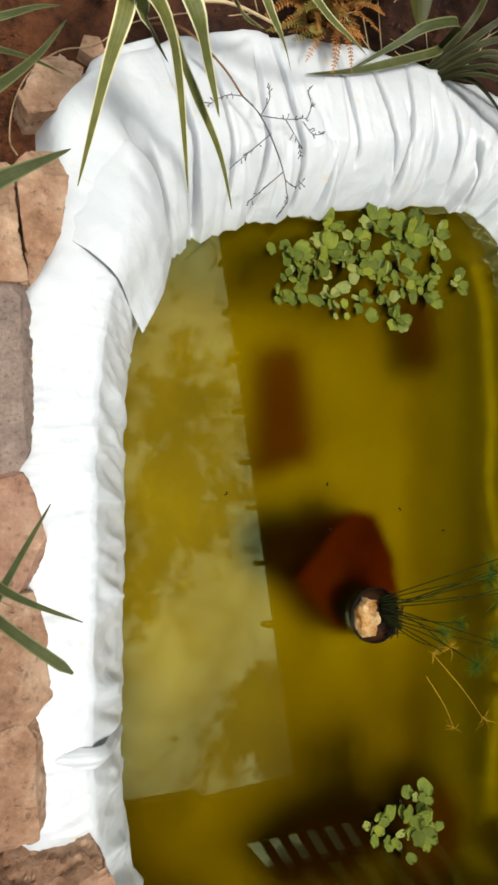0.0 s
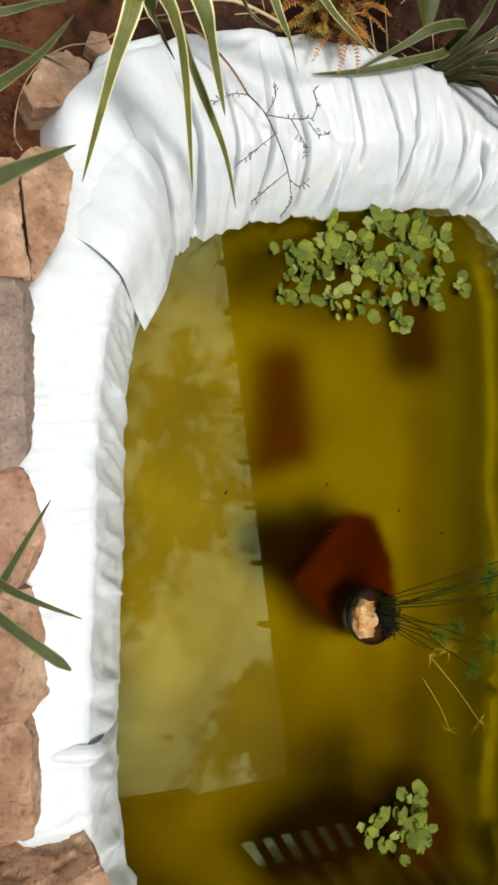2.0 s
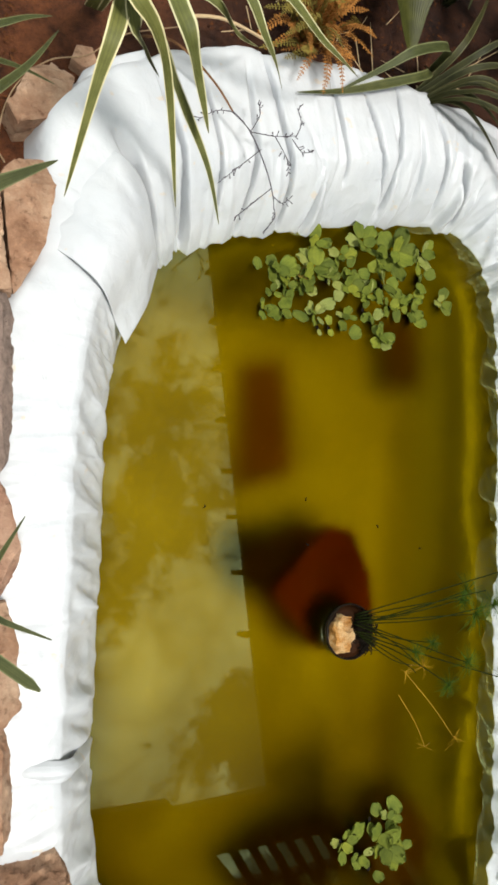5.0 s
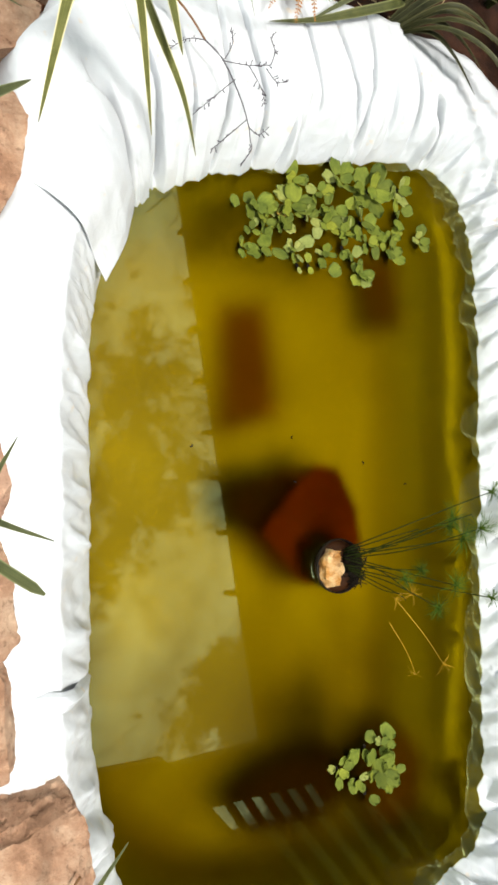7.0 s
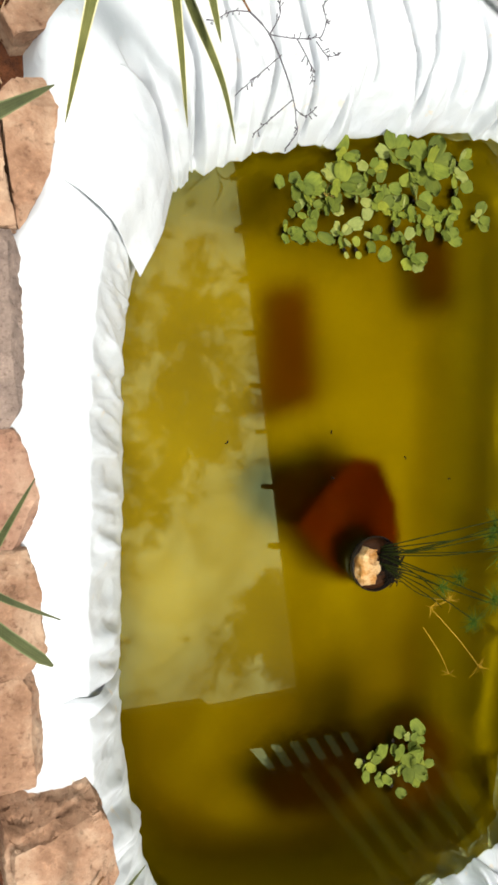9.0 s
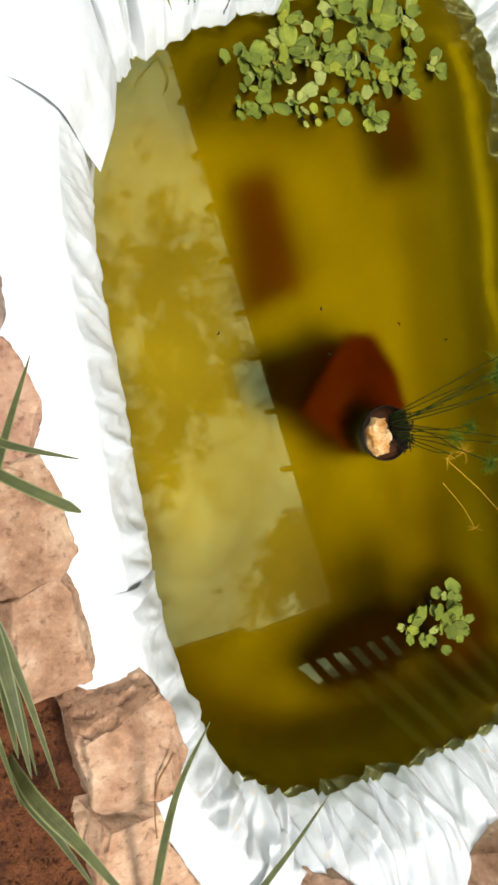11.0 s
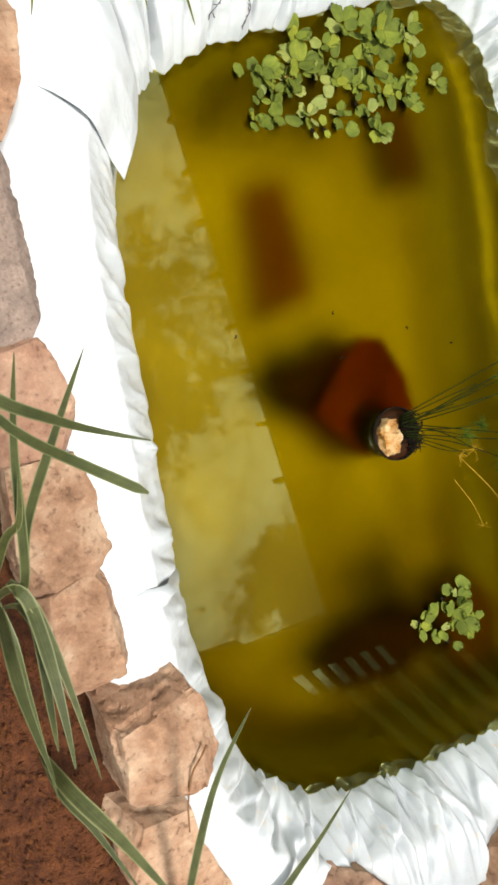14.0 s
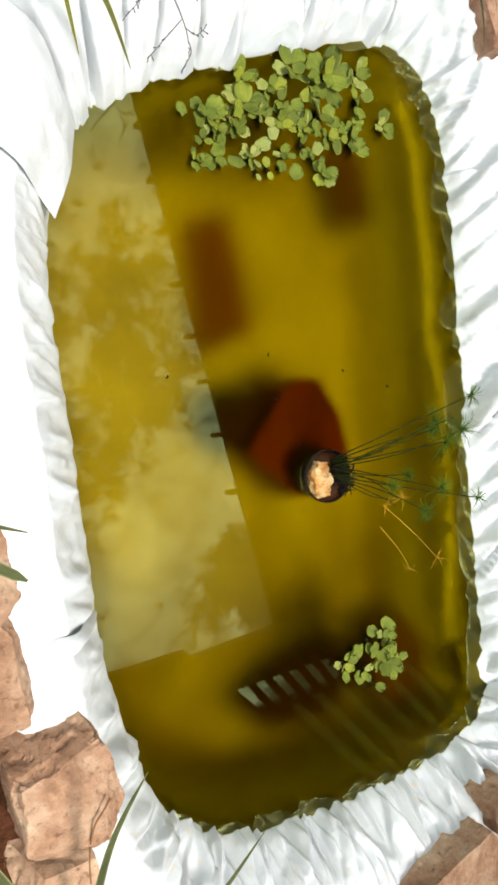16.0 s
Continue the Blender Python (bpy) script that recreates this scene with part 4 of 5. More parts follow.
strap_plant("low strap-leaved plant beside the high block, grey-green leaves", (0.07, -0.63, 0.085), [
    (0.024, [(0.07, -0.63, 0.09), (0.09, -0.65, 0.22), (0.14, -0.72, 0.28), (0.21, -0.84, 0.34)]),
    (0.015, [(0.07, -0.63, 0.09), (0.08, -0.66, 0.20), (0.11, -0.71, 0.24), (0.16, -0.82, 0.28)]),
], GREEN_STRAP)
strap_plant("two long strap leaves rising over the white liner", (0.25, -1.10, 0.085), [
    (0.016, [(0.25, -1.09, 0.09), (0.24, -0.92, 0.22), (0.27, -0.65, 0.38), (0.32, -0.51, 0.46)]),
    (0.018, [(0.26, -1.10, 0.09), (0.37, -1.05, 0.17), (0.51, -0.985, 0.16), (0.665, -0.925, 0.11)]),
], GREEN_STRAP)


# ---- water lettuce ----
def lettuce_leaf(mat, seed):
    """A thick, ribbed, spoon-shaped leaf with a shallow notch at its tip, one unit long."""
    rnd = random.Random(seed)
    verts, faces, uvs = [], [], []
    rows, cols = 11, 9
    cup, curl = rnd.uniform(0.05, 0.22), rnd.uniform(0.02, 0.20)
    widest, lean = rnd.uniform(0.58, 0.70), rnd.uniform(-0.10, 0.10)
    wave = rnd.uniform(0.0, 6.0)
    for side in (0, 1):
        for i in range(rows):
            t = i / (rows - 1)
            half = 0.40 * math.sqrt(max(0.0, 1 - ((t - widest) / (1.0 - widest if t > widest else widest * 1.12)) ** 2))
            half = max(half, 0.10 if t < 0.3 else 0.16)
            for j in range(cols):
                a = j / (cols - 1) * 2 - 1
                z = curl * t * t + cup * a * a * t + 0.016 * math.cos(a * 11) * t + 0.020 * math.sin(wave + t * 5 + a * 3) * t
                tip = 1 - (0.16 * a * a + 0.05 * math.exp(-(a / 0.25) ** 2)) * t ** 3
                verts.append((half * a + lean * t * t, t * tip, z - side * 0.05 * (1 - 0.8 * a * a)))
                uvs.append(((a + 1) / 2, t))
    n = rows * cols
    for i in range(rows - 1):
        for j in range(cols - 1):
            k = i * cols + j
            faces.append((k, k + 1, k + cols + 1, k + cols))
            faces.append((n + k, n + k + cols, n + k + cols + 1, n + k + 1))
    rim_way = [j for j in range(cols)] + [i * cols + cols - 1 for i in range(1, rows)] + [n - 1 - j for j in range(1, cols)] + [i * cols for i in range(rows - 2, 0, -1)]
    for a, b in zip(rim_way, rim_way[1:] + rim_way[:1]):
        faces.append((b, a, n + a, n + b))
    return mesh_of("leaf", verts, faces, mat, True, uvs)


LEAVES = [lettuce_leaf(LETTUCE, s) for s in range(7)]
PALE_LEAVES = [lettuce_leaf(LETTUCE_PALE, s + 10) for s in range(2)]
OLD_LEAF = lettuce_leaf(LETTUCE_OLD, 31)


def root_tuft(seed):
    rnd = random.Random(seed)
    pieces = []
    for _ in range(34):
        a, r = rnd.random() * 6.28, rnd.uniform(0.2, 1.9)
        pieces.append(tube([(0, 0, -0.05), (r * 0.4 * math.cos(a), r * 0.4 * math.sin(a), -0.5), (r * math.cos(a) * 0.6, r * math.sin(a) * 0.6, -1.1)], (0.11, 0.04), 4))
    return mesh_of("root_tuft", *joined(pieces), ROOT)


ROOTS = root_tuft(5)


def lettuce(x, y, size, count, seed, label, pale=0.0, old=0):
    """A rosette: outer leaves lie nearly flat on the water, inner ones stand up; a lone leaf floats flat."""
    rnd = random.Random(seed)
    plant = thing("water_lettuce", label, "water plant", "floating water lettuces", (x, y, 0.004))
    turn = rnd.random() * 360
    count = count + (count > 2)
    for k in range(count):
        inner = count > 3 and k >= count * 0.6
        me = OLD_LEAF if k < old else rnd.choice(PALE_LEAVES) if rnd.random() < pale else rnd.choice(LEAVES)
        leaf = part("leaf", me, plant)
        if count == 1:
            s, out, tip, roll = size * 2.0, -size, rnd.uniform(2, 12), rnd.uniform(-8, 8)
        else:
            s = size * (rnd.uniform(0.75, 0.95) if inner else rnd.uniform(0.85, 1.15))
            out, tip = size * (rnd.uniform(-0.1, 0.1) if inner else rnd.uniform(0.1, 0.42)), (rnd.uniform(12, 34) if inner else rnd.uniform(-2, 16))
            roll = rnd.uniform(-30, 30)
        m = pose(0, 0, 0.002 + 0.0018 * k, 0, 0, turn + k * (137.5 if count > 3 else 360 / count) + rnd.uniform(-18, 18)) @ pose(0, out, 0, tip, roll, 0)
        leaf.matrix_basis = m @ Matrix.Diagonal((s * rnd.uniform(0.8, 1.3), s, s * 0.8, 1))
    tuft = part("root_tuft", ROOTS, plant)
    wide = min(size, 0.034)
    tuft.matrix_basis = Matrix.Diagonal((wide * 0.8, wide * 0.8, wide * 1.1, 1))
    return plant


GREEN_TAG, PALE_TAG, RUST_TAG = "light green water lettuce floating in a raft", "pale young water lettuce floating at the raft's edge", "water lettuce with a rust-yellow old leaf"
RAFT = [(0.721, 0.599, 0.016, 1), (0.779, 0.598, 0.033, 6), (0.815, 0.604, 0.024, 3), (0.881, 0.683, 0.034, 4), (0.947, 0.664, 0.03, 4), (0.975, 0.63, 0.028, 3), (1.008, 0.709, 0.04, 5), (1.104, 0.700, 0.052, 8), (1.2, 0.723, 0.036, 4), (1.198, 0.651, 0.036, 3), (1.172, 0.597, 0.03, 3), (1.077, 0.614, 0.041, 6), (1.032, 0.579, 0.031, 4), (0.976, 0.596, 0.03, 5), (0.764, 0.542, 0.022, 3), (0.799, 0.561, 0.024, 3), (0.802, 0.508, 0.038, 4), (0.74, 0.499, 0.021, 4), (1.264, 0.601, 0.029, 4), (1.166, 0.552, 0.035, 4)]
RAFT_EDGE = [(0.915, 0.538, 0.021, 1), (0.891, 0.48, 0.019, 2), (0.922, 0.483, 0.022, 2), (0.965, 0.521, 0.028, 4), (0.954, 0.49, 0.018, 1), (0.997, 0.481, 0.019, 1), (1.047, 0.517, 0.029, 3), (1.067, 0.481, 0.035, 5), (1.1, 0.563, 0.028, 4), (1.119, 0.545, 0.019, 1), (1.051, 0.656, 0.021, 1), (1.018, 0.632, 0.016, 1), (1.021, 0.543, 0.026, 2), (0.943, 0.566, 0.016, 1), (1.005, 0.586, 0.02, 2), (1.129, 0.584, 0.022, 1)]
APART = [(0.979, -0.686, 0.027, 3), (1.014, -0.666, 0.025, 1), (0.987, -0.701, 0.027, 2), (1.06, -0.651, 0.029, 2), (1.121, -0.626, 0.022, 1), (1.107, -0.652, 0.03, 3), (1.092, -0.686, 0.043, 4), (1.115, -0.718, 0.044, 5), (1.143, -0.736, 0.031, 2), (1.03, -0.723, 0.029, 3), (1.059, -0.757, 0.031, 2), (1.134, -0.698, 0.024, 2)]
for q, (x, y, size, count) in enumerate(RAFT):
    lettuce(x, y, size * 1.1, count, 40 + q, GREEN_TAG, 0.15)
for q, (x, y, size, count) in enumerate(RAFT_EDGE):
    lettuce(x, y, size, count, 140 + q, "small light green water lettuce among larger ones", 0.15)
lettuce(0.87, 0.618, 0.050, 8, 71, RUST_TAG, 0.15, 1)
lettuce(0.845, 0.572, 0.034, 5, 73, GREEN_TAG, 0.15)
lettuce(0.915, 0.598, 0.030, 4, 74, GREEN_TAG, 0.15)
lettuce(0.877, 0.51, 0.027, 6, 72, PALE_TAG, 0.9)
for q, (x, y, size, count) in enumerate(APART):
    lettuce(x, y, size, count, 90 + q, "bright green water lettuce floating apart from the raft", 0.1)


# ---- potted papyrus ----
POT = (0.991, -0.226, -0.100)


def turned(profile, sides=40):
    verts, faces = [], []
    for r, z in profile:
        for s in range(sides):
            a = 2 * math.pi * s / sides
            verts.append((r * math.cos(a), r * math.sin(a), z))
    for i in range(len(profile) - 1):
        for s in range(sides):
            j = (s + 1) % sides
            faces.append((i * sides + s, i * sides + j, (i + 1) * sides + j, (i + 1) * sides + s))
    faces.append(tuple(range(sides - 1, -1, -1)))
    faces.append(tuple((len(profile) - 1) * sides + s for s in range(sides)))
    return verts, faces


pot = thing("plant_pot", "black plastic plant pot, its rim just out of the water", "plant pot", at=POT)
part("body", mesh_of("body", *turned([(0.050, 0), (0.053, 0.004), (0.062, 0.097), (0.059, 0.097), (0.050, 0.010), (0.0, 0.010)]), POT_PLASTIC), pot)
part("rim", mesh_of("rim", *turned([(0.0622, 0.097), (0.0638, 0.098), (0.0642, 0.107), (0.0636, 0.113), (0.0625, 0.114), (0.0612, 0.112), (0.0600, 0.097)]), POT_RIM), pot, "dark shiny rim")
part("mud", mesh_of("mud", *turned([(0.0590, 0.08), (0.0595, 0.103), (0.045, 0.107), (0.02, 0.106), (0.0, 0.106)]), POT_MUD), pot, "wet brown mud")
stone("cream and ochre stone weighing down the pot", [(0.938, -0.252), (0.942, -0.205), (0.958, -0.183), (0.977, -0.188), (0.984, -0.232), (0.975, -0.266), (0.953, -0.274)], -0.004, 0.034, 31, CREAM_STONE, rough=0.011, grain=0.005, breaks=5, grow=0.98, name="pot_stone", group="pot stone")


def umbel(parent, at, size, mat, seed, name="umbel", count=60, droop=0.15):
    rnd = random.Random(seed)
    pieces = []
    for k in range(count):
        a, el = rnd.random() * 6.283, rnd.uniform(-0.25, 0.9)
        r = size * rnd.uniform(0.6, 1.0)
        tip = (r * math.cos(a) * math.cos(el), r * math.sin(a) * math.cos(el), r * math.sin(el) - droop * r)
        mid = (tip[0] * 0.5, tip[1] * 0.5, tip[2] * 0.5 + 0.12 * r)
        pieces.append(tube(spline([(0, 0, 0), mid, tip], 5), (0.0006, 0.0003), 3))
    ob = part(name, mesh_of(name, *joined(pieces), mat), parent)
    ob.location = at
    return ob


clump = []
rnd = random.Random(17)
for k in range(170):
    a, r = rnd.random() * 6.283, 0.036 * math.sqrt(rnd.random())
    p0 = np.array((0.037 + r * 0.75 * math.cos(a), r * 1.25 * math.sin(a), 0.103))
    clump.append(tube(spline([p0, p0 + np.array((rnd.uniform(-0.008, 0.012), rnd.uniform(-0.01, 0.01), 0.014)), p0 + np.array((rnd.uniform(-0.012, 0.022), rnd.uniform(-0.016, 0.016), rnd.uniform(0.004, 0.03)))], 5), (0.0022, 0.0008), 4))
part("root_clump", mesh_of("root_clump", *joined(clump), ROOT), pot, "dark matted roots and dead stems")
papyrus = thing("papyrus", "thin papyrus shoots rising from the pot, some withered yellow", "water plant", at=(1.01, -0.215, -0.01))
rnd = random.Random(8)
base = np.array((1.01, -0.215, -0.01))
for k, (tip, mat, size, seed) in enumerate([
        ((1.03, -0.055, 0.44), STEM_GREEN, 0.030, 1), ((1.075, -0.26, 0.39), STEM_GREEN, 0.026, 2), ((1.095, -0.11, 0.27), STEM_GREEN, 0.045, 3),
        ((1.065, -0.125, 0.29), STEM_GREEN, 0.035, 4), ((1.00, -0.235, 0.225), STEM_GREEN, 0.030, 5), ((1.02, -0.285, 0.30), STEM_GREEN, 0.032, 6),
        ((1.04, -0.17, 0.16), STEM_GREEN, 0.0, 7), ((1.07, -0.15, 0.32), STEM_GREEN, 0.05, 11), ((1.10, -0.13, 0.34), STEM_GREEN, 0.05, 12), ((1.06, -0.10, 0.36), STEM_GREEN, 0.0, 13), ((1.04, -0.24, 0.33), STEM_GREEN, 0.04, 14), ((0.995, -0.13, 0.28), STEM_GREEN, 0.0, 8), ((1.00, -0.26, 0.24), STEM_GREEN, 0.0, 9), ((1.05, -0.22, 0.22), STEM_GREEN, 0.028, 10)]):
    tip = np.array(tip)
    foot = base + np.array((rnd.uniform(-0.012, 0.02), rnd.uniform(-0.022, 0.022), 0))
    bend = (foot + tip) / 2 + np.array((rnd.uniform(-0.01, 0.01), rnd.uniform(-0.01, 0.01), 0.02))
    part("stem", mesh_of("stem", *tube(spline([foot - base, bend - base, tip - base], 10), (0.0016, 0.0010), 5), mat), papyrus)
    if size:
        umbel(papyrus, tuple(tip - base), size, UMBEL_GREEN, seed)
part("stem", mesh_of("stem", *tube(spline([np.array(q) - base for q in ((1.015, -0.23, 0.0), (1.02, -0.27, 0.17), (1.026, -0.285, 0.20))], 12), (0.0014, 0.0009), 5), STEM_GREEN), papyrus)
for a, b, c in (((0.979, -0.275, 0.22), (1.099, -0.367, 0.17), (1.22, -0.459, 0.1)), ((1.012, -0.336, 0.16), (1.091, -0.411, 0.12), (1.17, -0.486, 0.06))):
    part("stem", mesh_of("stem", *tube(spline([np.array(q) - base for q in (a, b, c)], 12), (0.0010, 0.0006), 5), DRY_YELLOW), papyrus, "withered yellow shoot")
umbel(papyrus, tuple(np.array((1.061, -0.276, 0.18)) - base), 0.036, DRY_YELLOW, 21, count=16, droop=0.5)
umbel(papyrus, tuple(np.array((0.979, -0.275, 0.22)) - base), 0.030, DRY_YELLOW, 24, count=8, droop=0.3)
umbel(papyrus, tuple(np.array((1.22, -0.459, 0.1)) - base), 0.038, DRY_YELLOW, 22, count=12, droop=0.3)
umbel(papyrus, tuple(np.array((1.17, -0.486, 0.06)) - base), 0.026, DRY_YELLOW, 23, count=7, droop=0.4)
part("stem", mesh_of("stem", *tube(spline([np.array(q) - base for q in ((1.012, -0.23, 0.0), (1.02, -0.27, 0.13), (1.061, -0.276, 0.18))], 12), (0.0013, 0.0009), 5), STEM_GREEN), papyrus)

# ---- dry twig hanging over the liner ----
twig = thing("dry_twig", "thin dry seed-head twig leaning over the white liner", "twig", at=(0.40, 0.98, 0.10))
off = np.array((0.40, 0.98, 0.10))


def sprig(points, r0, r1, name="branch", mat=DRY_TWIG):
    return part(name, mesh_of(name, *tube(spline([np.array(p) - off for p in points], 14), (r0, r1), 5), mat), twig)


sprig([(0.40, 0.98, 0.10), (0.43, 0.91, 0.21), (0.51, 0.86, 0.21), (0.56, 0.815, 0.20)], 0.003, 0.002, "stem", BROWN_TWIG)
sprig([(0.56, 0.815, 0.20), (0.60, 0.785, 0.20), (0.64, 0.72, 0.195), (0.66, 0.67, 0.19), (0.665, 0.645, 0.185)], 0.002, 0.0009, "stem")
rnd = random.Random(3)
for a, b, c in (((0.60, 0.785, 0.20), (0.65, 0.785, 0.21), (0.70, 0.80, 0.21)), ((0.70, 0.80, 0.21), (0.71, 0.83, 0.21), (0.70, 0.86, 0.21)), ((0.56, 0.815, 0.20), (0.52, 0.80, 0.21), (0.485, 0.775, 0.20)),
                ((0.625, 0.755, 0.20), (0.58, 0.71, 0.19), (0.545, 0.675, 0.18)), ((0.655, 0.685, 0.19), (0.62, 0.65, 0.18), (0.585, 0.615, 0.17)), ((0.66, 0.67, 0.19), (0.68, 0.66, 0.19), (0.70, 0.675, 0.19)),
                ((0.665, 0.65, 0.185), (0.67, 0.63, 0.18), (0.65, 0.60, 0.17)), ((0.69, 0.79, 0.21), (0.72, 0.775, 0.20), (0.745, 0.785, 0.20)), ((0.60, 0.785, 0.20), (0.615, 0.82, 0.21), (0.61, 0.845, 0.21)), ((0.65, 0.785, 0.21), (0.685, 0.75, 0.2), (0.69, 0.72, 0.2))):
    sprig((a, b, c), 0.0012, 0.0007)
    stalk = spline([a, b, c], 14)
    pieces = []
    for k in range(9):
        q = stalk[4 + k]
        w = np.array([rnd.uniform(-0.010, 0.010), rnd.uniform(-0.010, 0.010), rnd.uniform(-0.003, 0.006)]) + (stalk[-1] - stalk[0]) * 0.08
        pieces.append(tube([q - off, q + w * 0.5 - off, q + w - off], (0.0006, 0.0013), 4))
    tagged(part("seed_head", mesh_of("seed_head", *joined(pieces), DRY_TWIG), twig), "tiny dry seed spikelets", kind="stuff")


brown = [tuple(p) for p in ((0.312, -0.640, 0.262), (0.295, -0.655, 0.268), (0.278, -0.680, 0.262), (0.271, -0.740, 0.235), (0.271, -0.800, 0.215))]
tagged(new("bent_twig", mesh_of("bent_twig", *tube(spline(brown, 16), (0.0022, 0.0014), 5), BROWN_TWIG)), "thin bent brown twig lying on the high block", "twig")


# ---- plants and litter behind the pond ----
def frond(parent, points, width, mat, seed, name="frond"):
    rnd = random.Random(seed)
    path = spline(points, 26)
    pieces = [tube(path, (0.0016, 0.0006), 4)]
    for i in range(2, 25):
        t = i / 25
        way = Vector(path[i + 1 if i < 25 else i] - path[i - 1]).normalized()
        side = way.cross(Vector((0, 0, 1))).normalized()
        for s in (-1, 1):
            w = width * (1 - t) ** 0.6 * rnd.uniform(0.7, 1.1)
            tip = Vector(path[i]) + side * (s * w) + way * (w * 0.35) + Vector((0, 0, rnd.uniform(-0.4, 0.2) * w))
            mid = Vector(path[i]) + side * (s * w * 0.5) + way * (w * 0.5)
            low = Vector(path[i]) + side * (s * w * 0.5) - way * (w * 0.03)
            pieces.append(([Vector(path[i]), low, tip, mid], [(0, 1, 2, 3)]))
    v, f = joined(pieces)
    return part(name, mesh_of(name, v, f, mat), parent)


fern = thing("dried_fern", "dried brown and olive fern fronds drooping onto the liner", "fern", at=(0.78, 1.10, 0.085))
at = np.array((0.78, 1.10, 0.085))
for k, (tip, w, mat) in enumerate([((0.72, 0.95, 0.17), 0.022, FERN_BROWN), ((0.78, 0.93, 0.18), 0.024, FERN_BROWN), ((0.83, 0.95, 0.18), 0.020, FERN_BROWN), ((0.66, 1.00, 0.22), 0.020, FERN_OLIVE),
                                   ((0.62, 1.06, 0.2), 0.022, FERN_OLIVE), ((0.86, 1.04, 0.26), 0.020, FERN_BROWN), ((0.84, 1.20, 0.28), 0.024, FERN_BROWN), ((0.70, 1.18, 0.24), 0.024, FERN_OLIVE), ((0.76, 1.22, 0.2), 0.024, FERN_BROWN), ((0.75, 0.99, 0.24), 0.022, FERN_OLIVE)]):
    tip = np.array(tip)
    mid = (at + tip) / 2 + np.array((0, 0, 0.06))
    frond(fern, [np.zeros(3), mid - at, tip - at], w, mat, 60 + k)

for k in range(60):
    a = random.Random(200 + k)
    tip = np.array((a.uniform(0.62, 0.86), a.uniform(0.95, 1.24), a.uniform(0.14, 0.30)))
    frond(fern, [np.zeros(3), (at + tip) / 2 + np.array((a.uniform(-0.03, 0.03), a.uniform(-0.03, 0.03), 0.05)) - at, tip - at], a.uniform(0.016, 0.028), FERN_BROWN if k % 3 else FERN_OLIVE, 300 + k)


def undergrowth(x, y, count, spread, height, seed):
    a = random.Random(seed)
    blades = []
    for _ in range(count):
        t, r = a.random() * 6.283, spread * a.uniform(0.6, 1.1)
        top = (x + r * math.cos(t), y + r * math.sin(t), 0.085 + height * a.uniform(0.3, 0.9))
        blades.append((a.uniform(0.02, 0.04), [(x, y, 0.09), (x + r * 0.4 * math.cos(t), y + r * 0.4 * math.sin(t), 0.085 + height * a.uniform(0.7, 1.0)), top]))
    return strap_plant("dark leafy undergrowth behind the pond, added partly to cast shade", (x, y, 0.085), blades, PALM)


for q, (x, y) in enumerate(((1.02, 1.33), (1.20, 1.36), (1.45, 1.25), (0.88, 1.40), (1.55, 1.08))):
    undergrowth(x, y, 16, 0.17, 0.34, 500 + q)
# taller clumps out of view, added to shade the ground before them
for q, (x, y) in enumerate(((0.70, 1.56), (0.95, 1.62), (1.20, 1.60), (1.45, 1.55))):
    undergrowth(x, y, 26, 0.24, 0.75, 520 + q)

strap_plant("drooping grey-green straps lying on the liner's hem", (1.14, 1.16, 0.085), [
    (0.024, [(1.14, 1.15, 0.10), (1.09, 1.115, 0.23), (0.98, 1.06, 0.25), (0.92, 1.02, 0.22), (0.82, 0.955, 0.17)]),
    (0.022, [(1.13, 1.16, 0.10), (1.06, 1.065, 0.19), (0.95, 1.01, 0.185), (0.84, 0.965, 0.17), (0.73, 0.935, 0.155)]),
], GREEN_STRAP)
strap_plant("olive fan of narrow arching leaves behind the pond's corner", (1.08, 1.06, 0.085), [
    (0.016, [(1.08, 1.06, 0.09), (1.14, 1.10, 0.20), (1.22, 1.17, 0.22), (1.32, 1.25, 0.20)]), (0.016, [(1.09, 1.06, 0.09), (1.15, 1.085, 0.22), (1.25, 1.12, 0.24), (1.36, 1.15, 0.21)]),
    (0.016, [(1.09, 1.05, 0.09), (1.15, 1.06, 0.21), (1.25, 1.07, 0.22), (1.37, 1.07, 0.18)]), (0.016, [(1.09, 1.05, 0.09), (1.14, 1.04, 0.20), (1.22, 1.02, 0.21), (1.34, 0.99, 0.17)]),
    (0.016, [(1.09, 1.05, 0.09), (1.14, 1.02, 0.19), (1.21, 0.98, 0.20), (1.31, 0.92, 0.17)]), (0.016, [(1.08, 1.06, 0.09), (1.12, 1.12, 0.22), (1.17, 1.21, 0.24), (1.23, 1.32, 0.22)]),
    (0.015, [(1.08, 1.06, 0.09), (1.13, 1.09, 0.24), (1.20, 1.14, 0.28), (1.29, 1.20, 0.27)]), (0.015, [(1.09, 1.05, 0.09), (1.14, 1.05, 0.24), (1.22, 1.045, 0.26), (1.32, 1.03, 0.23)]),
    (0.016, [(1.09, 1.05, 0.09), (1.16, 1.01, 0.23), (1.28, 0.94, 0.27), (1.40, 0.83, 0.22), (1.46, 0.74, 0.17)]), (0.015, [(1.09, 1.05, 0.09), (1.17, 1.03, 0.24), (1.30, 0.97, 0.28), (1.42, 0.90, 0.24), (1.50, 0.82, 0.18)]),
], FAN_LEAF)
strap_plant("broad olive leaf hanging in the shade behind the fern", (0.98, 1.36, 0.085), [
    (0.15, [(0.98, 1.36, 0.09), (0.955, 1.30, 0.26), (0.945, 1.22, 0.28), (0.955, 1.15, 0.26), (0.985, 1.07, 0.22)]),
], BROAD)

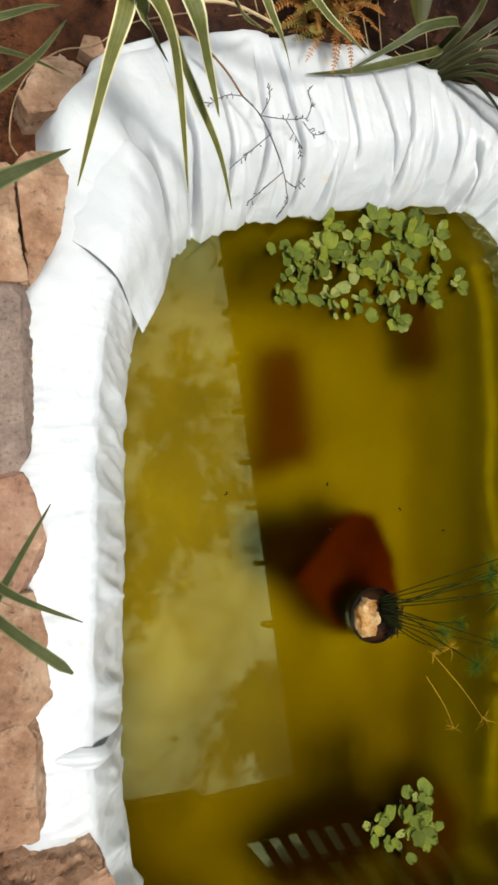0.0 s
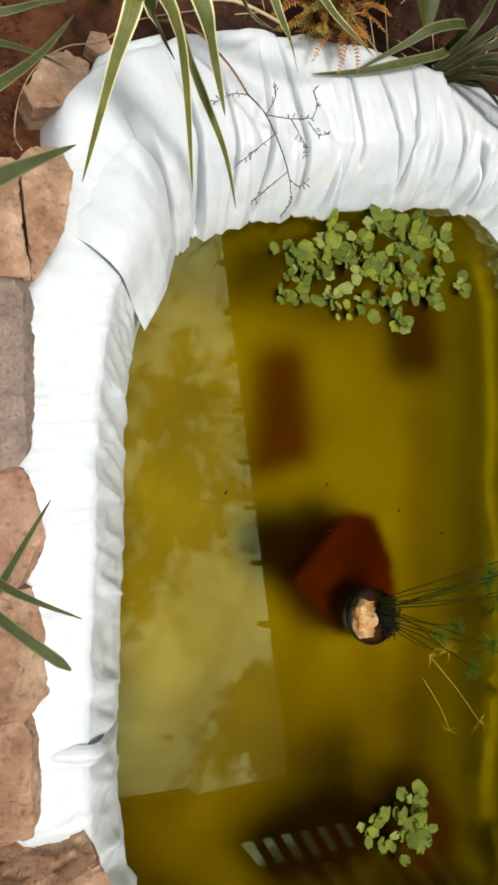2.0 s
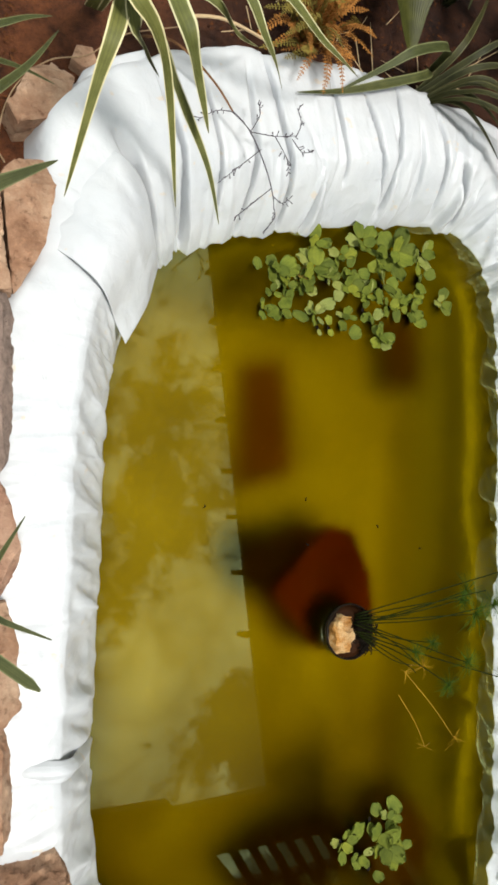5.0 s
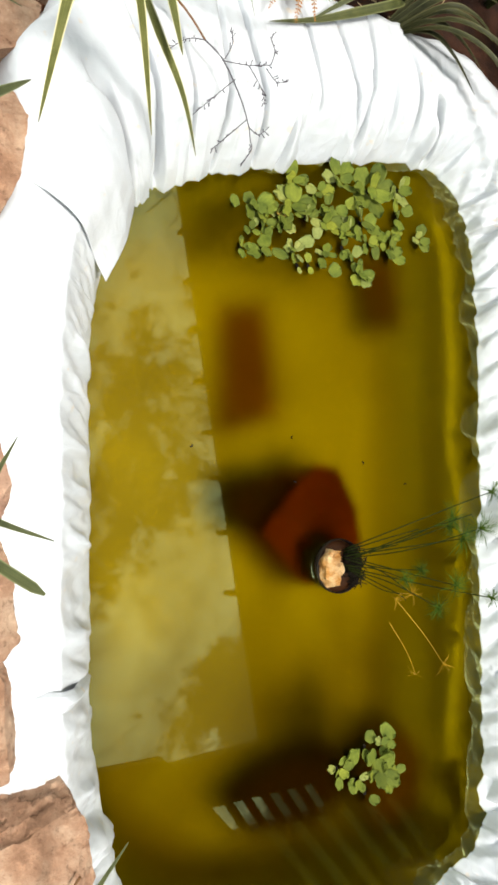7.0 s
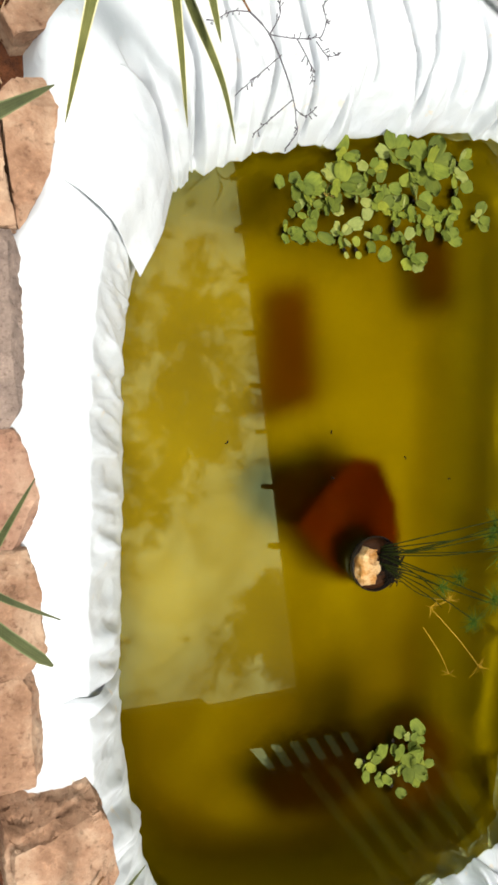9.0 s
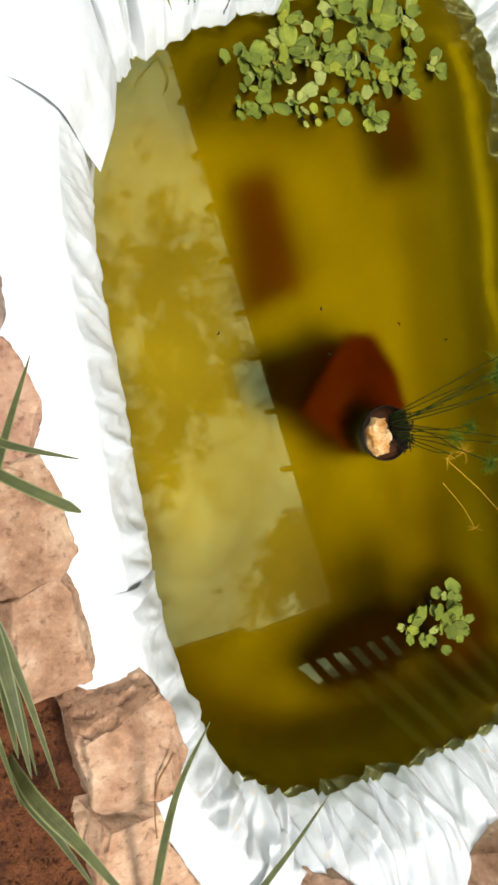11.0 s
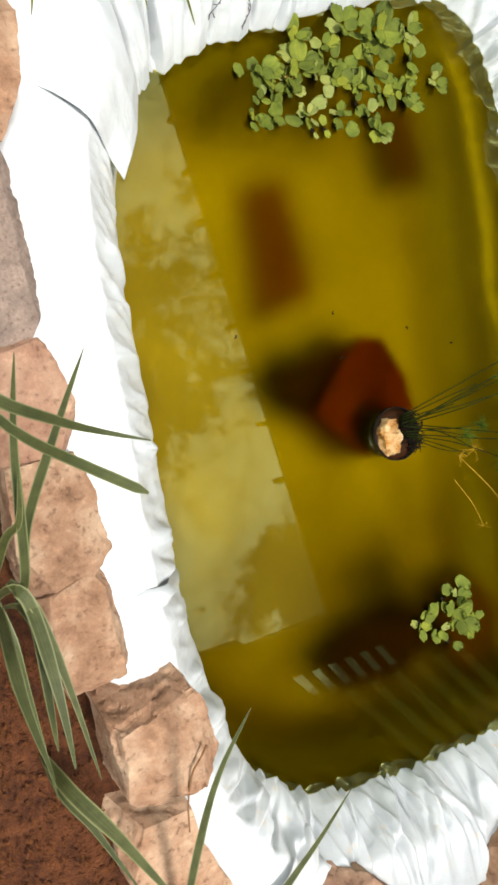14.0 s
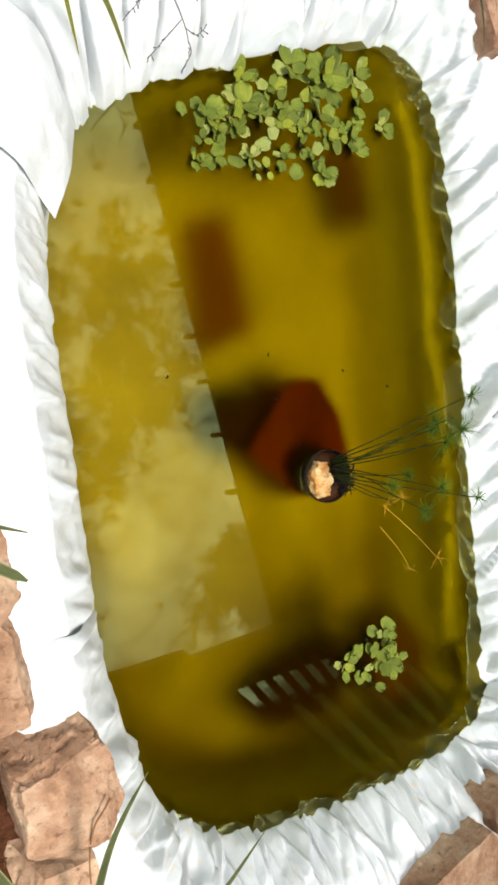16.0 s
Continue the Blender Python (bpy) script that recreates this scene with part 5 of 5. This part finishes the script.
# a cord that snakes over the soil, and pale sticks
cord = tagged(new("cord", mesh_of("cord", *tube(spline([(0.145, 0.60, 0.20), (0.14, 0.66, 0.13), (0.145, 0.73, 0.12), (0.17, 0.80, 0.115), (0.22, 0.85, 0.13), (0.29, 0.89, 0.12), (0.36, 0.96, 0.115), (0.50, 1.03, 0.115)], 40), (0.0015, 0.0014), 6), CORD)),
              "thin tan cord lying over the soil and stones", "cord")
stick = tagged(new("stick", mesh_of("stick", *tube(spline([(0.46, 1.00, 0.17), (0.55, 1.03, 0.165), (0.66, 1.02, 0.16)], 10), (0.004, 0.003), 6), STRAW)), "pale dry stick on the liner's hem", "stick")


def litter(count, spots, seed):
    rnd = random.Random(seed)
    verts, faces = [], []
    for _ in range(count):
        x0, x1, y0, y1 = rnd.choice(spots)
        x, y = rnd.uniform(x0, x1), rnd.uniform(y0, y1)
        z = 0.098 + 0.010 * n3(x * 7, y * 7, 1)
        s, a = 0.0010 + 0.0055 * rnd.random() ** 3, rnd.random() * 6.28
        k = len(verts)
        for dx, dy, dz in ((-1, -0.4, 0), (1, -0.3, 0.3), (0.8, 0.4, 0.1), (-0.7, 0.5, 0.4), (0, 0, 0.7)):
            verts.append((x + s * (dx * math.cos(a) - dy * math.sin(a)), y + s * (dx * math.sin(a) + dy * math.cos(a)), z + s * dz * 0.6))
        faces += [(k, k + 1, k + 4), (k + 1, k + 2, k + 4), (k + 2, k + 3, k + 4), (k + 3, k, k + 4)]
    return verts, faces


crumbs = tagged(new("leaf_litter", mesh_of("leaf_litter", *litter(7000, [(-0.25, 0.16, -1.1, -0.45), (-0.25, 0.16, -1.1, -0.45), (-0.25, 0.16, -1.1, -0.45), (-0.25, 0.16, -1.1, -0.45), (0.0, 0.16, 0.6, 1.0), (0.55, 1.3, 1.05, 1.35)], 4), LITTER, False)),
                "brown leaf crumbs scattered over the soil", "leaf litter", kind="stuff")
strands = []
rnd = random.Random(12)
for _ in range(26):
    x, y, a = rnd.uniform(0.62, 1.3), rnd.uniform(1.06, 1.3), rnd.random() * 6.28
    q = np.array((x, y, 0.11))
    strands.append(tube([q, q + np.array((math.cos(a), math.sin(a), rnd.uniform(0, 0.6))) * rnd.uniform(0.04, 0.12)], (0.0016, 0.0008), 4))
tagged(new("straw", mesh_of("straw", *joined(strands), STRAW)), "pale dry straws among the plants", "straw", kind="stuff")

# floating specks
for q, (x, y) in enumerate([(1.20, -0.035), (0.87, 0.07), (0.88, -0.03), (0.62, 0.05), (1.07, 0.02)]):
    v, f = tube([(0, 0, 0), (0.004, 0.002, 0.001), (0.008, 0.0, 0)], (0.0022, 0.001), 5)
    ob = tagged(new("floating_seed", mesh_of("floating_seed", v, f, ROOT)), "tiny dark seed floating on the water", "seed", "floating seeds")
    ob.location, ob.rotation_euler.z = (x, y, 0.0005), q * 1.3


# ---- the house whose eaves the water mirrors ----
EAVE = 3.1
house = thing("house", "house with a dark overhanging timber roof beside the pond", "house", at=(3.6, 0.0, 0.085))
hb = np.array((3.6, 0.0, 0.085))


def slab(name, corners, z0, z1, mat, parent=house, label=""):
    n = len(corners)
    v = [(x + 0.055 - hb[0], y - hb[1], z - hb[2]) for z in (z0, z1) for x, y in corners]
    f = [tuple(range(n - 1, -1, -1)), tuple(range(n, 2 * n))] + [(i, (i + 1) % n, n + (i + 1) % n, n + i) for i in range(n)]
    return part(name, mesh_of(name, v, f, mat, False), parent, label)


slab("roof", [(1.80, 2.50), (2.48, -1.80), (9.0, -1.80), (9.0, 7.0), (1.10, 7.0)], EAVE, EAVE + 0.05, ROOF, label="dark flat eave of the roof")
slab("wall", [(3.6, -1.6), (3.8, -1.6), (3.8, 6.5), (3.6, 6.5)], 0.06, EAVE - 0.004, PLASTER, label="plastered wall under the eave")
for x, y in ((1.865, 2.1), (1.90, 1.75), (1.941, 1.403), (1.978, 1.07), (2.018, 0.715), (2.075, 0.364), (2.13, 0.053), (2.185, -0.324), (2.245, -0.738)):
    slab("rafter", [(x - 0.05, y - 0.015), (x + 0.8, y - 0.015), (x + 0.8, y + 0.015), (x - 0.05, y + 0.015)], EAVE - 0.10, EAVE - 0.004, WOOD)
# the lean-to beside it: a solid edge, an open strip crossed by battens, a dim batten roof behind
slab("lean_to_edge", [(0.2, -1.79), (1.76, -1.79), (1.815, -1.845), (2.475, -1.81), (4.6, -1.81), (4.6, -2.16), (0.2, -2.16)], EAVE, EAVE + 0.1, ROOF)
slab("lean_to_side", [(0.2, -2.164), (2.10, -2.164), (2.28, -2.38), (2.28, -11.0), (0.2, -11.0)], EAVE, EAVE + 0.1, ROOF)
slab("lean_to_end", [(2.94, -2.164), (4.6, -2.164), (4.6, -2.40), (2.284, -2.40), (2.284, -2.384), (3.12, -2.384)], EAVE, EAVE + 0.1, ROOF)
for k in range(6):
    x = 2.20 + 0.143 * k
    slab("batten", [(x, -2.164), (x + 0.062, -2.164), (x + 0.062 + 0.14, -2.380), (x + 0.14, -2.380)], EAVE + 0.01, EAVE + 0.06, WOOD)
# slanting roof sheets, every other strip milky
x = 2.284
for k in range(6):
    slab("roof_strip", [(x + 0.10 if k else 2.284, -2.404), (x + 0.215, -2.404), (x + 0.215 + 0.85, -3.50), (x + 0.10 + 0.85 if k else 2.284, -3.50)], EAVE, EAVE + 0.03, ROOF)
    slab("milky_strip", [(x + 0.215, -2.404), (x + 0.315, -2.404), (x + 0.315 + 0.85, -3.50), (x + 0.215 + 0.85, -3.50)], EAVE + 0.01, EAVE + 0.014, MILKY)
    x += 0.215
slab("roof_strip", [(x + 0.10, -2.404), (4.6, -2.404), (4.6, -3.50), (x + 0.95, -3.50)], EAVE, EAVE + 0.03, ROOF)
slab("roof_strip", [(2.284, -3.504), (4.6, -3.504), (4.6, -11.0), (2.284, -11.0)], EAVE, EAVE + 0.03, ROOF)
for x, y in ((0.3, -10.8), (4.5, -10.8), (4.5, -1.9)):
    slab("post", [(x - 0.05, y - 0.05), (x + 0.05, y - 0.05), (x + 0.05, y + 0.05), (x - 0.05, y + 0.05)], 0.06, EAVE - 0.004, WOOD)
